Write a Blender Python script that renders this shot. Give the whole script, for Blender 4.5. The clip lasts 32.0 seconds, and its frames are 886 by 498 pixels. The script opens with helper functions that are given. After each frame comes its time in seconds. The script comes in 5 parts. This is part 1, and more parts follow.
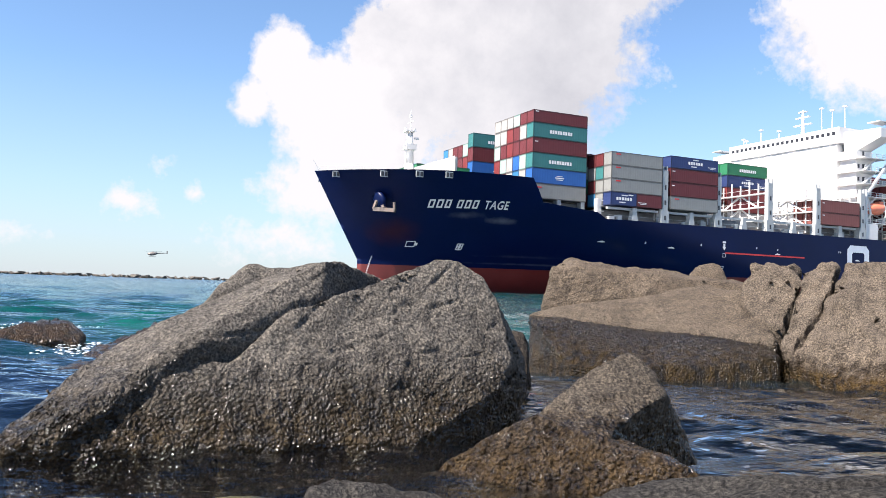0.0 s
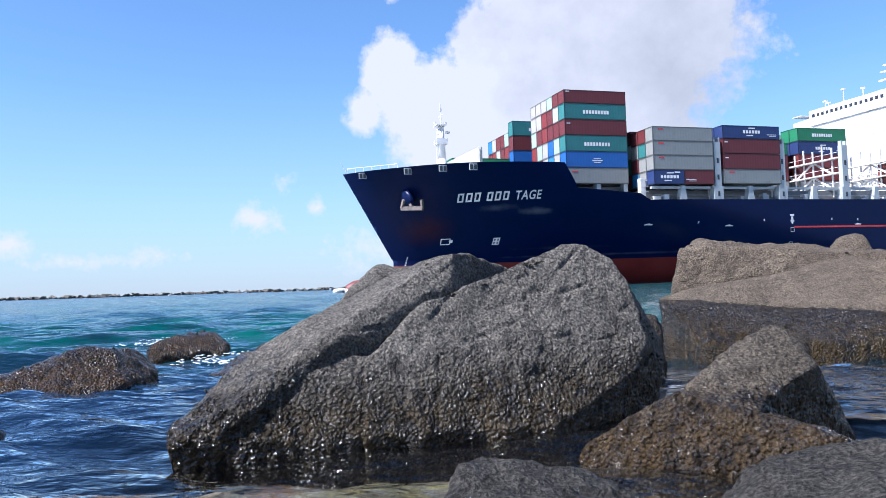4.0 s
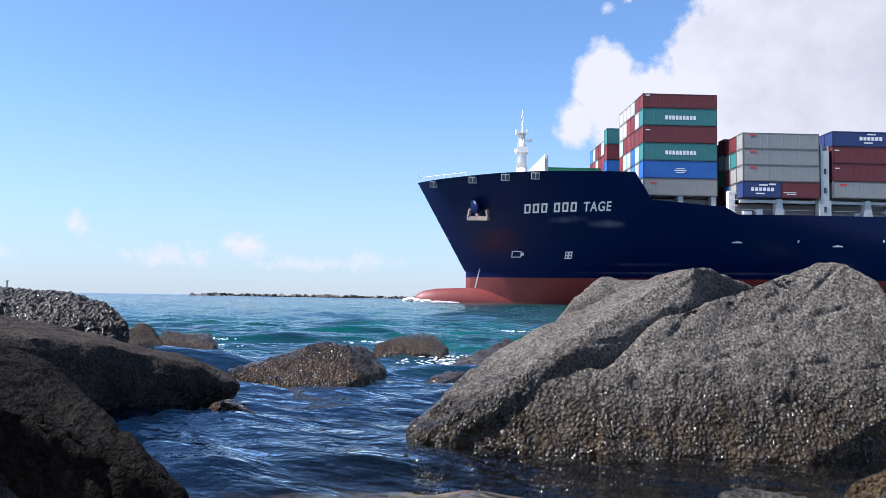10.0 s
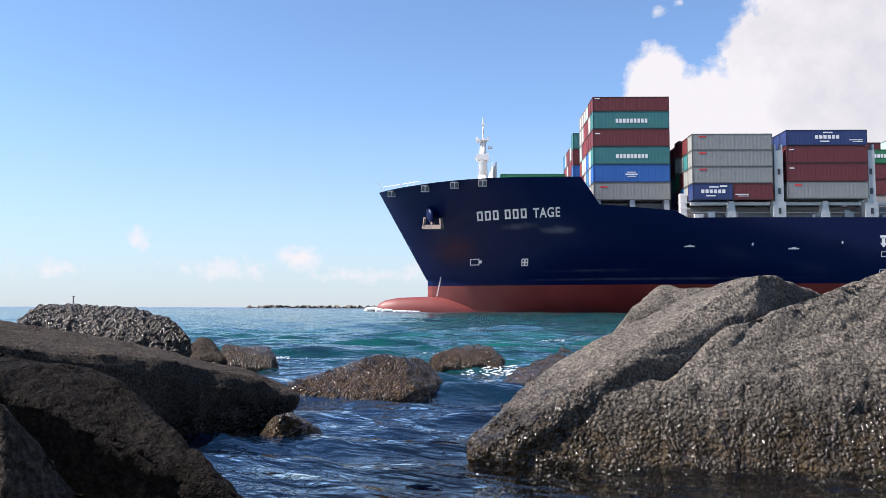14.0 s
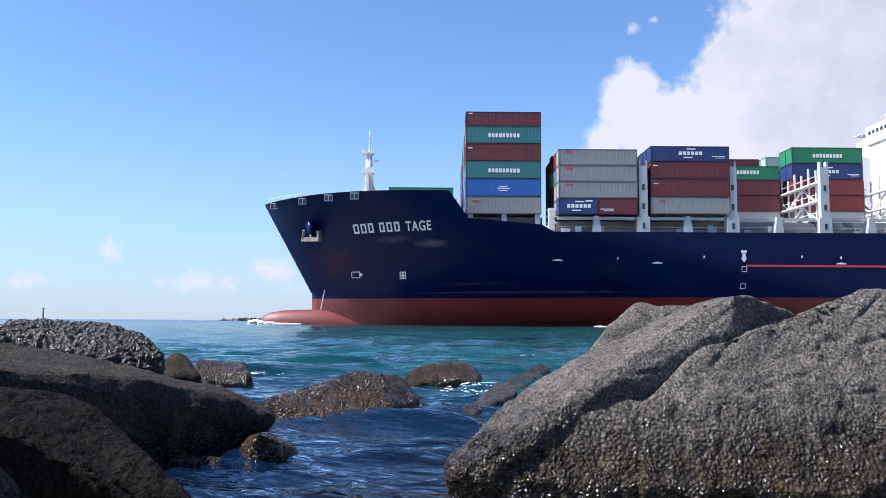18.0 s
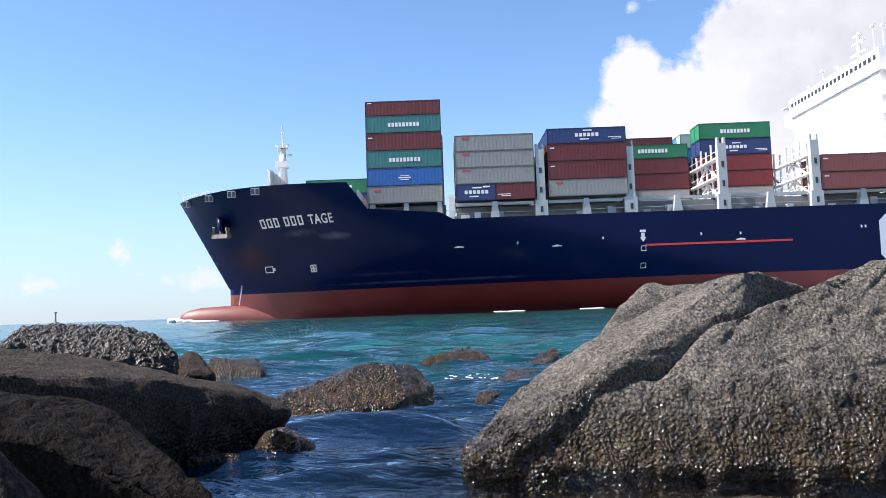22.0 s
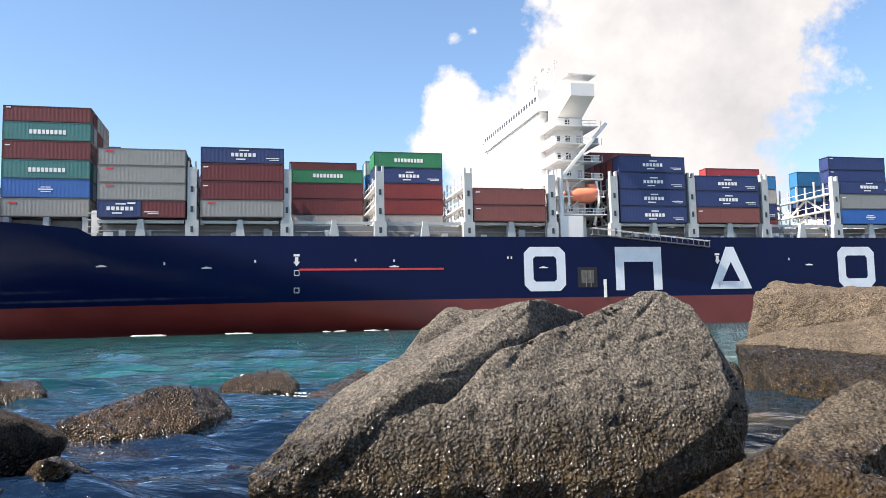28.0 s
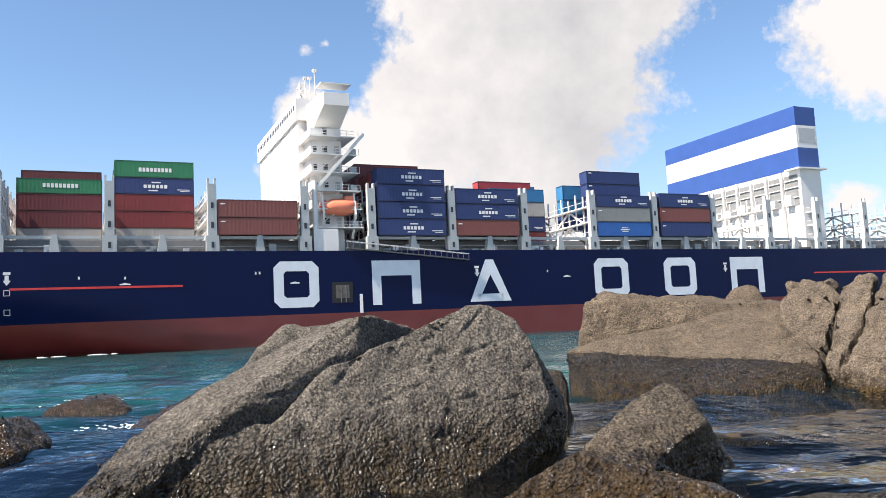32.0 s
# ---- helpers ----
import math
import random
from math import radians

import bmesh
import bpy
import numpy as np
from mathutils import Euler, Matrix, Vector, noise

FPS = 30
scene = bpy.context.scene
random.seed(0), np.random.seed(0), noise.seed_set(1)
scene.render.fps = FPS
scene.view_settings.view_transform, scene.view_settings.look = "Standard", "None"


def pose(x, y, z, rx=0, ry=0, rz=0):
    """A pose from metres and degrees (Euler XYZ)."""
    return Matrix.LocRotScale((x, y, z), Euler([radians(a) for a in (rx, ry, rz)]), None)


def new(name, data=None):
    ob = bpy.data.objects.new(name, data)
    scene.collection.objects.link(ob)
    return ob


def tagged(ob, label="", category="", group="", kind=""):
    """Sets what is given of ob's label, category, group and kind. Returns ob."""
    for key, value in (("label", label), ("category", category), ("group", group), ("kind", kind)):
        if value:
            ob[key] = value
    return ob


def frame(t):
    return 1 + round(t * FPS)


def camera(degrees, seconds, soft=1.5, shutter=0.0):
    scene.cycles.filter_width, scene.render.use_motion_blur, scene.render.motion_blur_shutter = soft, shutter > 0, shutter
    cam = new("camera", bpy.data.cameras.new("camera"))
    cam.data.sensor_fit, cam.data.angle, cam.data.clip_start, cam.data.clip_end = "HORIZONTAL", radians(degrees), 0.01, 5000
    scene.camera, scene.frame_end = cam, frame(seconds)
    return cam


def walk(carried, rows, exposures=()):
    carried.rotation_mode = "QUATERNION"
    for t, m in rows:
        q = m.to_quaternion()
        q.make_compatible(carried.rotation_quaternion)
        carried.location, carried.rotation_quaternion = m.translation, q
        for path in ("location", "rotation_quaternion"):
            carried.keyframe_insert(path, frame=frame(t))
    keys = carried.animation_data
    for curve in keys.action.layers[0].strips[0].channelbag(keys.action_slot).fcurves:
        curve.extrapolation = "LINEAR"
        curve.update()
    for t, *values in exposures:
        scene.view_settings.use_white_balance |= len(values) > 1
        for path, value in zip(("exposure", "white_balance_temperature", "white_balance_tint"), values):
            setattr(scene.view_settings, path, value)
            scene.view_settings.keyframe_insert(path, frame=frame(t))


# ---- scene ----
cam = camera(58.2, 32.0, soft=0.55)
PATH = [
    (0.0, 0.159, 0.036, 0.821, -0.10, 2.71, -1.86),
    (0.5, 0.186, 0.067, 0.791, 1.21, 2.20, 1.95),
    (1.0, 0.182, 0.064, 0.764, 1.24, 1.43, 1.24),
    (1.5, 0.165, 0.071, 0.761, 3.14, 1.85, 1.39),
    (2.0, 0.167, 0.051, 0.759, 4.38, 2.26, -0.32),
    (2.5, 0.141, 0.020, 0.756, 7.49, 2.40, -0.39),
    (4.5, 0.118, 0.007, 0.759, 8.68, 2.66, 2.11),
    (5.0, 0.103, 0.047, 0.762, 9.64, 2.81, 1.92),
    (5.5, 0.070, 0.021, 0.770, 12.09, 3.13, 0.84),
    (6.0, 0.019, 0.036, 0.755, 15.26, 2.15, 0.54),
    (6.5, -0.025, 0.042, 0.751, 19.22, 2.42, 1.04),
    (7.0, -0.027, 0.043, 0.750, 20.05, 2.95, -0.10),
    (7.5, -0.030, 0.038, 0.747, 20.37, 3.14, -0.73),
    (8.0, -0.032, 0.022, 0.743, 21.37, 2.87, -0.85),
    (8.5, -0.037, -0.007, 0.747, 21.15, 3.37, -0.34),
    (9.0, -0.040, -0.002, 0.751, 22.59, 3.38, 0.76),
    (9.5, -0.025, 0.021, 0.752, 22.57, 3.00, 1.25),
    (10.0, -0.039, -0.001, 0.751, 23.29, 3.56, -0.94),
    (10.5, -0.046, -0.003, 0.747, 23.19, 3.82, -1.11),
    (11.0, -0.051, -0.004, 0.751, 22.49, 3.15, -1.73),
    (11.5, -0.054, 0.011, 0.740, 25.78, 2.88, -0.40),
    (12.0, -0.059, -0.007, 0.741, 26.52, 3.20, -0.64),
    (12.5, -0.045, -0.029, 0.761, 23.68, 4.51, -1.52),
    (13.0, -0.032, -0.028, 0.757, 23.64, 4.29, -1.24),
    (13.5, -0.045, -0.015, 0.760, 25.27, 4.06, -0.29),
    (14.0, -0.062, -0.000, 0.764, 27.13, 4.22, -0.18),
    (14.5, -0.073, 0.004, 0.774, 27.43, 4.97, 0.03),
    (16.5, -0.079, -0.003, 0.803, 26.79, 5.52, 0.36),
    (17.0, -0.086, -0.005, 0.804, 26.13, 5.44, 0.07),
    (17.5, -0.067, -0.012, 0.800, 25.61, 5.86, 0.04),
    (18.0, -0.076, -0.005, 0.796, 25.39, 5.17, -0.34),
    (18.5, -0.077, -0.015, 0.810, 25.15, 6.85, -0.70),
    (19.0, -0.053, -0.026, 0.807, 23.90, 6.68, 0.50),
    (19.5, -0.045, -0.021, 0.806, 22.15, 6.12, 0.07),
    (20.0, -0.053, -0.017, 0.802, 23.17, 6.18, 0.34),
    (20.5, -0.043, -0.017, 0.809, 23.09, 6.51, 0.73),
    (21.0, -0.061, -0.013, 0.809, 24.40, 6.55, -0.21),
    (21.5, -0.071, -0.008, 0.804, 24.77, 5.62, -0.18),
    (22.0, -0.077, -0.008, 0.802, 26.12, 4.32, 2.01),
    (22.5, -0.072, 0.005, 0.801, 26.07, 3.51, 1.00),
    (23.0, -0.073, 0.000, 0.799, 25.26, 4.00, 1.00),
    (23.5, -0.055, 0.001, 0.802, 23.37, 4.44, 0.65),
    (24.0, -0.043, -0.026, 0.806, 21.67, 4.59, 0.98),
    (24.5, -0.043, -0.023, 0.803, 21.79, 4.57, -0.07),
    (25.0, -0.019, -0.028, 0.807, 18.95, 4.74, 0.32),
    (25.5, -0.007, -0.002, 0.808, 17.21, 4.53, 0.97),
    (26.0, 0.007, -0.011, 0.810, 15.55, 5.09, 0.71),
    (26.5, 0.008, -0.016, 0.811, 15.45, 5.17, 0.54),
    (28.5, 0.046, -0.005, 0.815, 12.46, 5.41, 1.56),
    (29.0, 0.053, -0.010, 0.814, 12.37, 5.33, 1.81),
    (29.5, 0.071, -0.010, 0.818, 10.89, 5.34, 1.89),
    (30.0, 0.075, -0.002, 0.820, 9.62, 5.60, 1.62),
    (30.5, 0.099, -0.005, 0.820, 7.64, 5.61, 2.09),
    (31.0, 0.113, -0.003, 0.818, 6.19, 5.93, 1.80),
    (31.5, 0.150, -0.024, 0.821, 4.34, 5.74, 2.48),
    (32.0, 0.190, -0.041, 0.826, 2.60, 5.98, 2.84),
]
EXPOSURES = [(0.0, 1.56, 6500, 16), (1.0, 1.43, 5900, 16), (2.0, 1.43, 5700, 16), (5.0, 1.41, 5500, 16), (9.0, 1.41, 5700, 17), (13.0, 1.45, 6400, 18), (15.0, 1.43, 6400, 18), (19.0, 1.36, 5700, 16), (21.0, 1.48, 5900, 15), (23.0, 1.63, 6555, 15), (26.0, 1.72, 6885, 15), (30.0, 1.7, 6995, 14), (32.0, 1.54, 6830, 14)]
walk(cam, [(t, pose(x, y, z, 90 + pitch, roll, yaw)) for t, x, y, z, yaw, pitch, roll in PATH], EXPOSURES)

# ---- daylight: high sun from the left, broken cumulus in a blue sky ----
SUN_TO = Vector((-0.75, -0.5, 1.1)).normalized()
sun = new("sun", bpy.data.lights.new("sun", "SUN"))
sun.data.energy, sun.data.angle, sun.data.color = 5.0, radians(0.6), (1.0, 0.92, 0.81)
sun.matrix_world = Matrix.Translation((-30, -10, 60)) @ SUN_TO.to_track_quat("Z", "Y").to_matrix().to_4x4()


def link(nt, a, b):
    nt.links.new(a, b)


def node(nt, kind, **values):
    n = nt.nodes.new(kind)
    for key, value in values.items():
        if key in n.inputs:
            n.inputs[key].default_value = value
        else:
            setattr(n, key, value)
    return n


def math_node(nt, op, a, b=None, clamp=False):
    n = nt.nodes.new("ShaderNodeMath")
    n.operation, n.use_clamp = op, clamp
    for i, value in enumerate((a, b)):
        if value is None:
            continue
        if isinstance(value, (int, float)):
            n.inputs[i].default_value = value
        else:
            link(nt, value, n.inputs[i])
    return n.outputs[0]


def ramp(nt, fac, stops):
    n = nt.nodes.new("ShaderNodeValToRGB")
    els = n.color_ramp.elements
    while len(els) < len(stops):
        els.new(0.5)
    for e, (p, c) in zip(els, stops):
        e.position = p
        e.color = (*c, 1) if len(c) == 3 else c
    link(nt, fac, n.inputs[0])
    return n.outputs[0]


def mix(nt, fac, a, b, blend="MIX"):
    n = nt.nodes.new("ShaderNodeMix")
    n.data_type, n.blend_type = "RGBA", blend
    for sock, value in ((n.inputs[0], fac), (n.inputs[6], a), (n.inputs[7], b)):
        if isinstance(value, (int, float)):
            sock.default_value = value
        elif isinstance(value, tuple):
            sock.default_value = (*value, 1)
        else:
            link(nt, value, sock)
    return n.outputs[2]


def direction(az, el):
    a, e = radians(az), radians(el)
    return Vector((-math.sin(a) * math.cos(e), math.cos(a) * math.cos(e), math.sin(e)))


# clouds: bearing to the left of north, height, half width, half height (degrees), strength
CLOUDS = [
    (12.0, 15.2, 2.3, 2.8, 1.0), (9.5, 13.2, 5.0, 3.2, 1.0), (13.8, 12.3, 2.2, 2.0, 0.75), (5.3, 17.2, 2.6, 2.8, 1.0), (1, 16, 7, 6.5, 1.0), (-5, 17, 8.5, 8, 1.0),
    (0, 24, 6, 6, 1.0), (-10, 23, 8, 5, 1.0), (6, 10.5, 7, 3.4, 0.75), (-4, 9, 8, 4, 0.75), (9, 6.5, 6, 3.0, 0.5),
    (-29.5, 17.5, 7.5, 5.5, 1.0), (-25.2, 7.2, 2.3, 1.6, 0.6), (-34, 24, 10, 6, 1.0),
    (21.8, 5.1, 2.7, 1.5, 0.5), (19.8, 7.4, 1.5, 1.2, 0.37), (17.4, 5.8, 1.1, 1.3, 0.38), (37.3, 3.5, 2.0, 1.2, 0.45),
    (48.2, 4.6, 1.5, 1.6, 0.42), (45, 2.6, 6, 1.2, 0.3), (33, 2.2, 5, 1.0, 0.27), (53, 2.4, 5, 1.4, 0.32), (28, 2.6, 3.0, 1.0, 0.3),
    (11.8, 20.2, 0.8, 0.6, 0.36), (10.2, 20.6, 0.6, 0.5, 0.34), (12, 3, 8, 2.4, 0.42), (-20, 3, 12, 2.4, 0.42),
    (95, 8, 10, 3.5, 0.7), (165, 9, 12, 4, 0.7), (-75, 12, 14, 6, 0.9), (-130, 9, 10, 4, 0.7),
]
world = bpy.data.worlds.new("sky")
scene.world = world
world.use_nodes = True
nt = world.node_tree
nt.nodes.clear()
coord = node(nt, "ShaderNodeTexCoord").outputs["Generated"]
sky = node(nt, "ShaderNodeTexSky", sky_type="NISHITA", sun_disc=False, air_density=1.0, dust_density=0.0, ozone_density=2.5, altitude=0.0)
sky.sun_elevation = math.asin(SUN_TO.z)
sky.sun_rotation = math.atan2(SUN_TO.x, SUN_TO.y)
sep = node(nt, "ShaderNodeSeparateXYZ")
link(nt, coord, sep.inputs[0])
bearing = math_node(nt, "MULTIPLY", math_node(nt, "ARCTAN2", math_node(nt, "MULTIPLY", sep.outputs[0], -1.0), sep.outputs[1]), 57.2958)
height = math_node(nt, "MULTIPLY", math_node(nt, "ARCSINE", sep.outputs[2]), 57.2958)
n_big = node(nt, "ShaderNodeTexNoise", Scale=9.0, Detail=9.0, Roughness=0.62)
n_fine = node(nt, "ShaderNodeTexNoise", Scale=30.0, Detail=7.0, Roughness=0.65)
link(nt, coord, n_big.inputs["Vector"])
link(nt, coord, n_fine.inputs["Vector"])
n_puff = node(nt, "ShaderNodeTexNoise", Scale=85.0, Detail=6.0, Roughness=0.6)
link(nt, coord, n_puff.inputs["Vector"])
body = None
for az, el, rw, rh, power in CLOUDS:
    dx = math_node(nt, "DIVIDE", math_node(nt, "SUBTRACT", bearing, float(az)), float(rw))
    dy = math_node(nt, "DIVIDE", math_node(nt, "SUBTRACT", height, float(el)), float(rh))
    d = math_node(nt, "SQRT", math_node(nt, "ADD", math_node(nt, "MULTIPLY", dx, dx), math_node(nt, "MULTIPLY", dy, dy)))
    blob = math_node(nt, "MULTIPLY", math_node(nt, "SUBTRACT", 1.35, d), power)
    body = blob if body is None else math_node(nt, "SMOOTH_MAX", body, blob)
    if body.node.operation == "SMOOTH_MAX":
        body.node.inputs[2].default_value = 0.12
ragged = math_node(nt, "ADD", math_node(nt, "MULTIPLY", math_node(nt, "SUBTRACT", n_big.outputs[0], 0.5), 1.15),
                   math_node(nt, "MULTIPLY", math_node(nt, "SUBTRACT", n_fine.outputs[0], 0.5), 0.6))
ragged = math_node(nt, "ADD", ragged, math_node(nt, "MULTIPLY", math_node(nt, "SUBTRACT", n_puff.outputs[0], 0.5), 0.38))
dense = math_node(nt, "ADD", body, ragged)
cover = ramp(nt, dense, [(0.24, (0, 0, 0)), (0.38, (0.5, 0.5, 0.5)), (0.52, (1, 1, 1))])
grey = ramp(nt, math_node(nt, "ADD", math_node(nt, "MULTIPLY", math_node(nt, "ABSOLUTE", math_node(nt, "ADD", bearing, 8.0)), 0.032), math_node(nt, "MULTIPLY", n_big.outputs[0], 1.1)),
            [(0.4, (0.66, 0.68, 0.72)), (0.72, (0.84, 0.855, 0.88)), (1.0, (1.03, 1.03, 1.03))])
lit = node(nt, "ShaderNodeVectorMath", operation="SCALE", Scale=5.9)
link(nt, grey, lit.inputs[0])
veil = mix(nt, 1.0, sky.outputs[0], (1.05, 1.2, 1.27), "MULTIPLY")
haze = ramp(nt, math_node(nt, "DIVIDE", height, 14.0), [(0.0, (0.8, 0.8, 0.8)), (0.45, (0.35, 0.35, 0.35)), (1.0, (0, 0, 0))])
veil = mix(nt, haze, veil, (3.3, 4.0, 4.75))
colour = mix(nt, cover, veil, lit.outputs[0])
bg = node(nt, "ShaderNodeBackground", Strength=0.055)
link(nt, colour, bg.inputs["Color"])
link(nt, bg.outputs[0], node(nt, "ShaderNodeOutputWorld").inputs[0])

# ---- materials ----
def material(name, base, rough=0.6, metal=0.0, vary=0.12, scale=4.0, fine=60.0, bump=0.15, bump_scale=30.0, dirt=None, dirt_amount=0.3, coords="Object", spec=0.5):
    m = bpy.data.materials.new(name)
    m.use_nodes = True
    nt = m.node_tree
    p = nt.nodes["Principled BSDF"]
    p.inputs["Metallic"].default_value = metal
    p.inputs["Specular IOR Level"].default_value = spec
    tc = node(nt, "ShaderNodeTexCoord").outputs[coords]
    a = node(nt, "ShaderNodeTexNoise", Scale=scale, Detail=5.0)
    b = node(nt, "ShaderNodeTexNoise", Scale=fine, Detail=3.0)
    link(nt, tc, a.inputs["Vector"]), link(nt, tc, b.inputs["Vector"])
    lo, hi = tuple(c * (1 - vary) for c in base), tuple(min(1, c * (1 + vary)) for c in base)
    col = ramp(nt, math_node(nt, "ADD", math_node(nt, "MULTIPLY", a.outputs[0], 0.7), math_node(nt, "MULTIPLY", b.outputs[0], 0.3)), [(0.35, lo), (0.65, hi)])
    if dirt:
        col = mix(nt, math_node(nt, "MULTIPLY", ramp(nt, a.outputs[0], [(0.5, (0, 0, 0)), (0.72, (1, 1, 1))]), dirt_amount), col, dirt)
    link(nt, col, p.inputs["Base Color"])
    link(nt, math_node(nt, "ADD", math_node(nt, "MULTIPLY", b.outputs[0], 0.2), rough - 0.1), p.inputs["Roughness"])
    if bump:
        n = node(nt, "ShaderNodeTexNoise", Scale=bump_scale, Detail=4.0)
        link(nt, tc, n.inputs["Vector"])
        bn = node(nt, "ShaderNodeBump", Strength=bump, Distance=0.02)
        link(nt, n.outputs[0], bn.inputs["Height"])
        link(nt, bn.outputs[0], p.inputs["Normal"])
    return m


def rock_material(name, dry, wet, weed, tide=0.22, weed_amount=0.5, spread=0.1, spec=0.3, pitted=0.0, gloss=1.0):
    """Granite: speckled and dry above, dark, wet and glossy under the splash line, brown weed at the water."""
    m = bpy.data.materials.new(name)
    m.use_nodes = True
    nt = m.node_tree
    p = nt.nodes["Principled BSDF"]
    pos = node(nt, "ShaderNodeNewGeometry").outputs["Position"]
    big = node(nt, "ShaderNodeTexNoise", Scale=2.0, Detail=5.0, Roughness=0.6)
    mid = node(nt, "ShaderNodeTexNoise", Scale=9.0, Detail=6.0, Roughness=0.65)
    chips = node(nt, "ShaderNodeTexNoise", Scale=27.0, Detail=4.0, Roughness=0.6)
    fine = node(nt, "ShaderNodeTexNoise", Scale=72.0, Detail=4.0, Roughness=0.75)
    speck = node(nt, "ShaderNodeTexVoronoi", Scale=85.0)
    knob = node(nt, "ShaderNodeTexVoronoi", feature="SMOOTH_F1", Scale=54.0, Smoothness=0.6)
    runs = node(nt, "ShaderNodeTexNoise", Scale=1.0, Detail=3.0, Roughness=0.6)
    squeeze = node(nt, "ShaderNodeMapping")
    squeeze.inputs["Scale"].default_value = (14.0, 14.0, 4.0)
    link(nt, pos, squeeze.inputs[0]), link(nt, squeeze.outputs[0], runs.inputs["Vector"])
    for n in (big, mid, chips, fine, speck, knob):
        link(nt, pos, n.inputs["Vector"])
    col = ramp(nt, big.outputs[0], [(0.3, tuple(c * 0.78 for c in dry)), (0.7, tuple(c * 1.2 for c in dry))])
    col = mix(nt, 0.75, col, ramp(nt, mid.outputs[0], [(0.36, (0.66, 0.66, 0.68)), (0.5, (1.0, 1.0, 1.0)), (0.66, (1.28, 1.25, 1.2))]), "MULTIPLY")
    col = mix(nt, 0.85, col, ramp(nt, fine.outputs[0], [(0.38, (0.3, 0.3, 0.31)), (0.5, (1.0, 1.0, 1.0)), (0.62, (2.1, 2.07, 2.0))]), "MULTIPLY")
    # pale flecks: glints of mica and wet grains put into the colour
    fleck = math_node(nt, "MULTIPLY", ramp(nt, speck.outputs["Distance"], [(0.1, (1, 1, 1)), (0.22, (0, 0, 0))]), ramp(nt, chips.outputs[0], [(0.5, (0, 0, 0)), (0.62, (0.6, 0.6, 0.6))]))
    col = mix(nt, fleck, col, tuple(min(0.6, c * 2.4) for c in dry))
    z = node(nt, "ShaderNodeSeparateXYZ")
    link(nt, pos, z.inputs[0])
    edge = math_node(nt, "ADD", z.outputs[2], math_node(nt, "MULTIPLY", math_node(nt, "SUBTRACT", big.outputs[0], 0.5), 0.4))
    edge = math_node(nt, "ADD", edge, math_node(nt, "MULTIPLY", math_node(nt, "SUBTRACT", mid.outputs[0], 0.5), 0.25))
    edge = math_node(nt, "ADD", edge, math_node(nt, "MULTIPLY", math_node(nt, "SUBTRACT", runs.outputs[0], 0.5), 0.35))
    wetness = node(nt, "ShaderNodeMapRange", interpolation_type="SMOOTHSTEP")
    link(nt, edge, wetness.inputs[0])
    for i, v in ((1, tide - spread), (2, tide + spread), (3, 1.0), (4, 0.0)):
        wetness.inputs[i].default_value = v
    wet_col = mix(nt, 0.9, wet, ramp(nt, mid.outputs[0], [(0.38, (0.55, 0.55, 0.55)), (0.62, (1.45, 1.4, 1.28))]), "MULTIPLY")
    wet_col = mix(nt, 0.8, wet_col, ramp(nt, fine.outputs[0], [(0.38, (0.35, 0.35, 0.35)), (0.62, (1.8, 1.75, 1.65))]), "MULTIPLY")
    wet_col = mix(nt, 0.8, wet_col, ramp(nt, runs.outputs[0], [(0.4, (0.55, 0.52, 0.48)), (0.62, (1.5, 1.48, 1.4))]), "MULTIPLY")
    col = mix(nt, wetness.outputs[0], col, wet_col)
    weedy = node(nt, "ShaderNodeMapRange", interpolation_type="SMOOTHSTEP")
    link(nt, edge, weedy.inputs[0])
    for i, v in ((1, tide * 0.25), (2, tide * 0.8), (3, weed_amount), (4, 0.0)):
        weedy.inputs[i].default_value = v
    weed_col = mix(nt, 0.8, weed, ramp(nt, fine.outputs[0], [(0.38, (0.4, 0.33, 0.28)), (0.62, (1.7, 1.7, 1.6))]), "MULTIPLY")
    col = mix(nt, math_node(nt, "MULTIPLY", weedy.outputs[0], ramp(nt, runs.outputs[0], [(0.4, (0, 0, 0)), (0.56, (1, 1, 1))])), col, weed_col)
    link(nt, col, p.inputs["Base Color"])
    dull = math_node(nt, "SUBTRACT", 0.8, math_node(nt, "MULTIPLY", wetness.outputs[0], 0.4))
    link(nt, dull, p.inputs["Roughness"])
    film = math_node(nt, "MULTIPLY", wetness.outputs[0], ramp(nt, chips.outputs[0], [(0.44, (0.1 * gloss,) * 3), (0.55, (1.0 * gloss,) * 3)]))
    link(nt, film, p.inputs["Coat Weight"])
    p.inputs["Coat Roughness"].default_value = 0.2
    p.inputs["Specular IOR Level"].default_value = spec * 0.3
    relief = math_node(nt, "ADD", math_node(nt, "MULTIPLY", mid.outputs[0], 0.05), math_node(nt, "MULTIPLY", chips.outputs[0], 0.036))
    relief = math_node(nt, "ADD", relief, math_node(nt, "MULTIPLY", fine.outputs[0], 0.011))
    beads = math_node(nt, "ADD", math_node(nt, "MULTIPLY", knob.outputs["Distance"], -0.03), math_node(nt, "MULTIPLY", runs.outputs[0], 0.055))
    relief = math_node(nt, "ADD", relief, math_node(nt, "MULTIPLY", beads, math_node(nt, "ADD", math_node(nt, "MULTIPLY", wetness.outputs[0], 0.9), 0.1)))
    if pitted:
        holes = node(nt, "ShaderNodeTexVoronoi", Scale=22.0)
        link(nt, pos, holes.inputs["Vector"])
        relief = math_node(nt, "ADD", relief, math_node(nt, "MULTIPLY", holes.outputs["Distance"], pitted * 0.03))
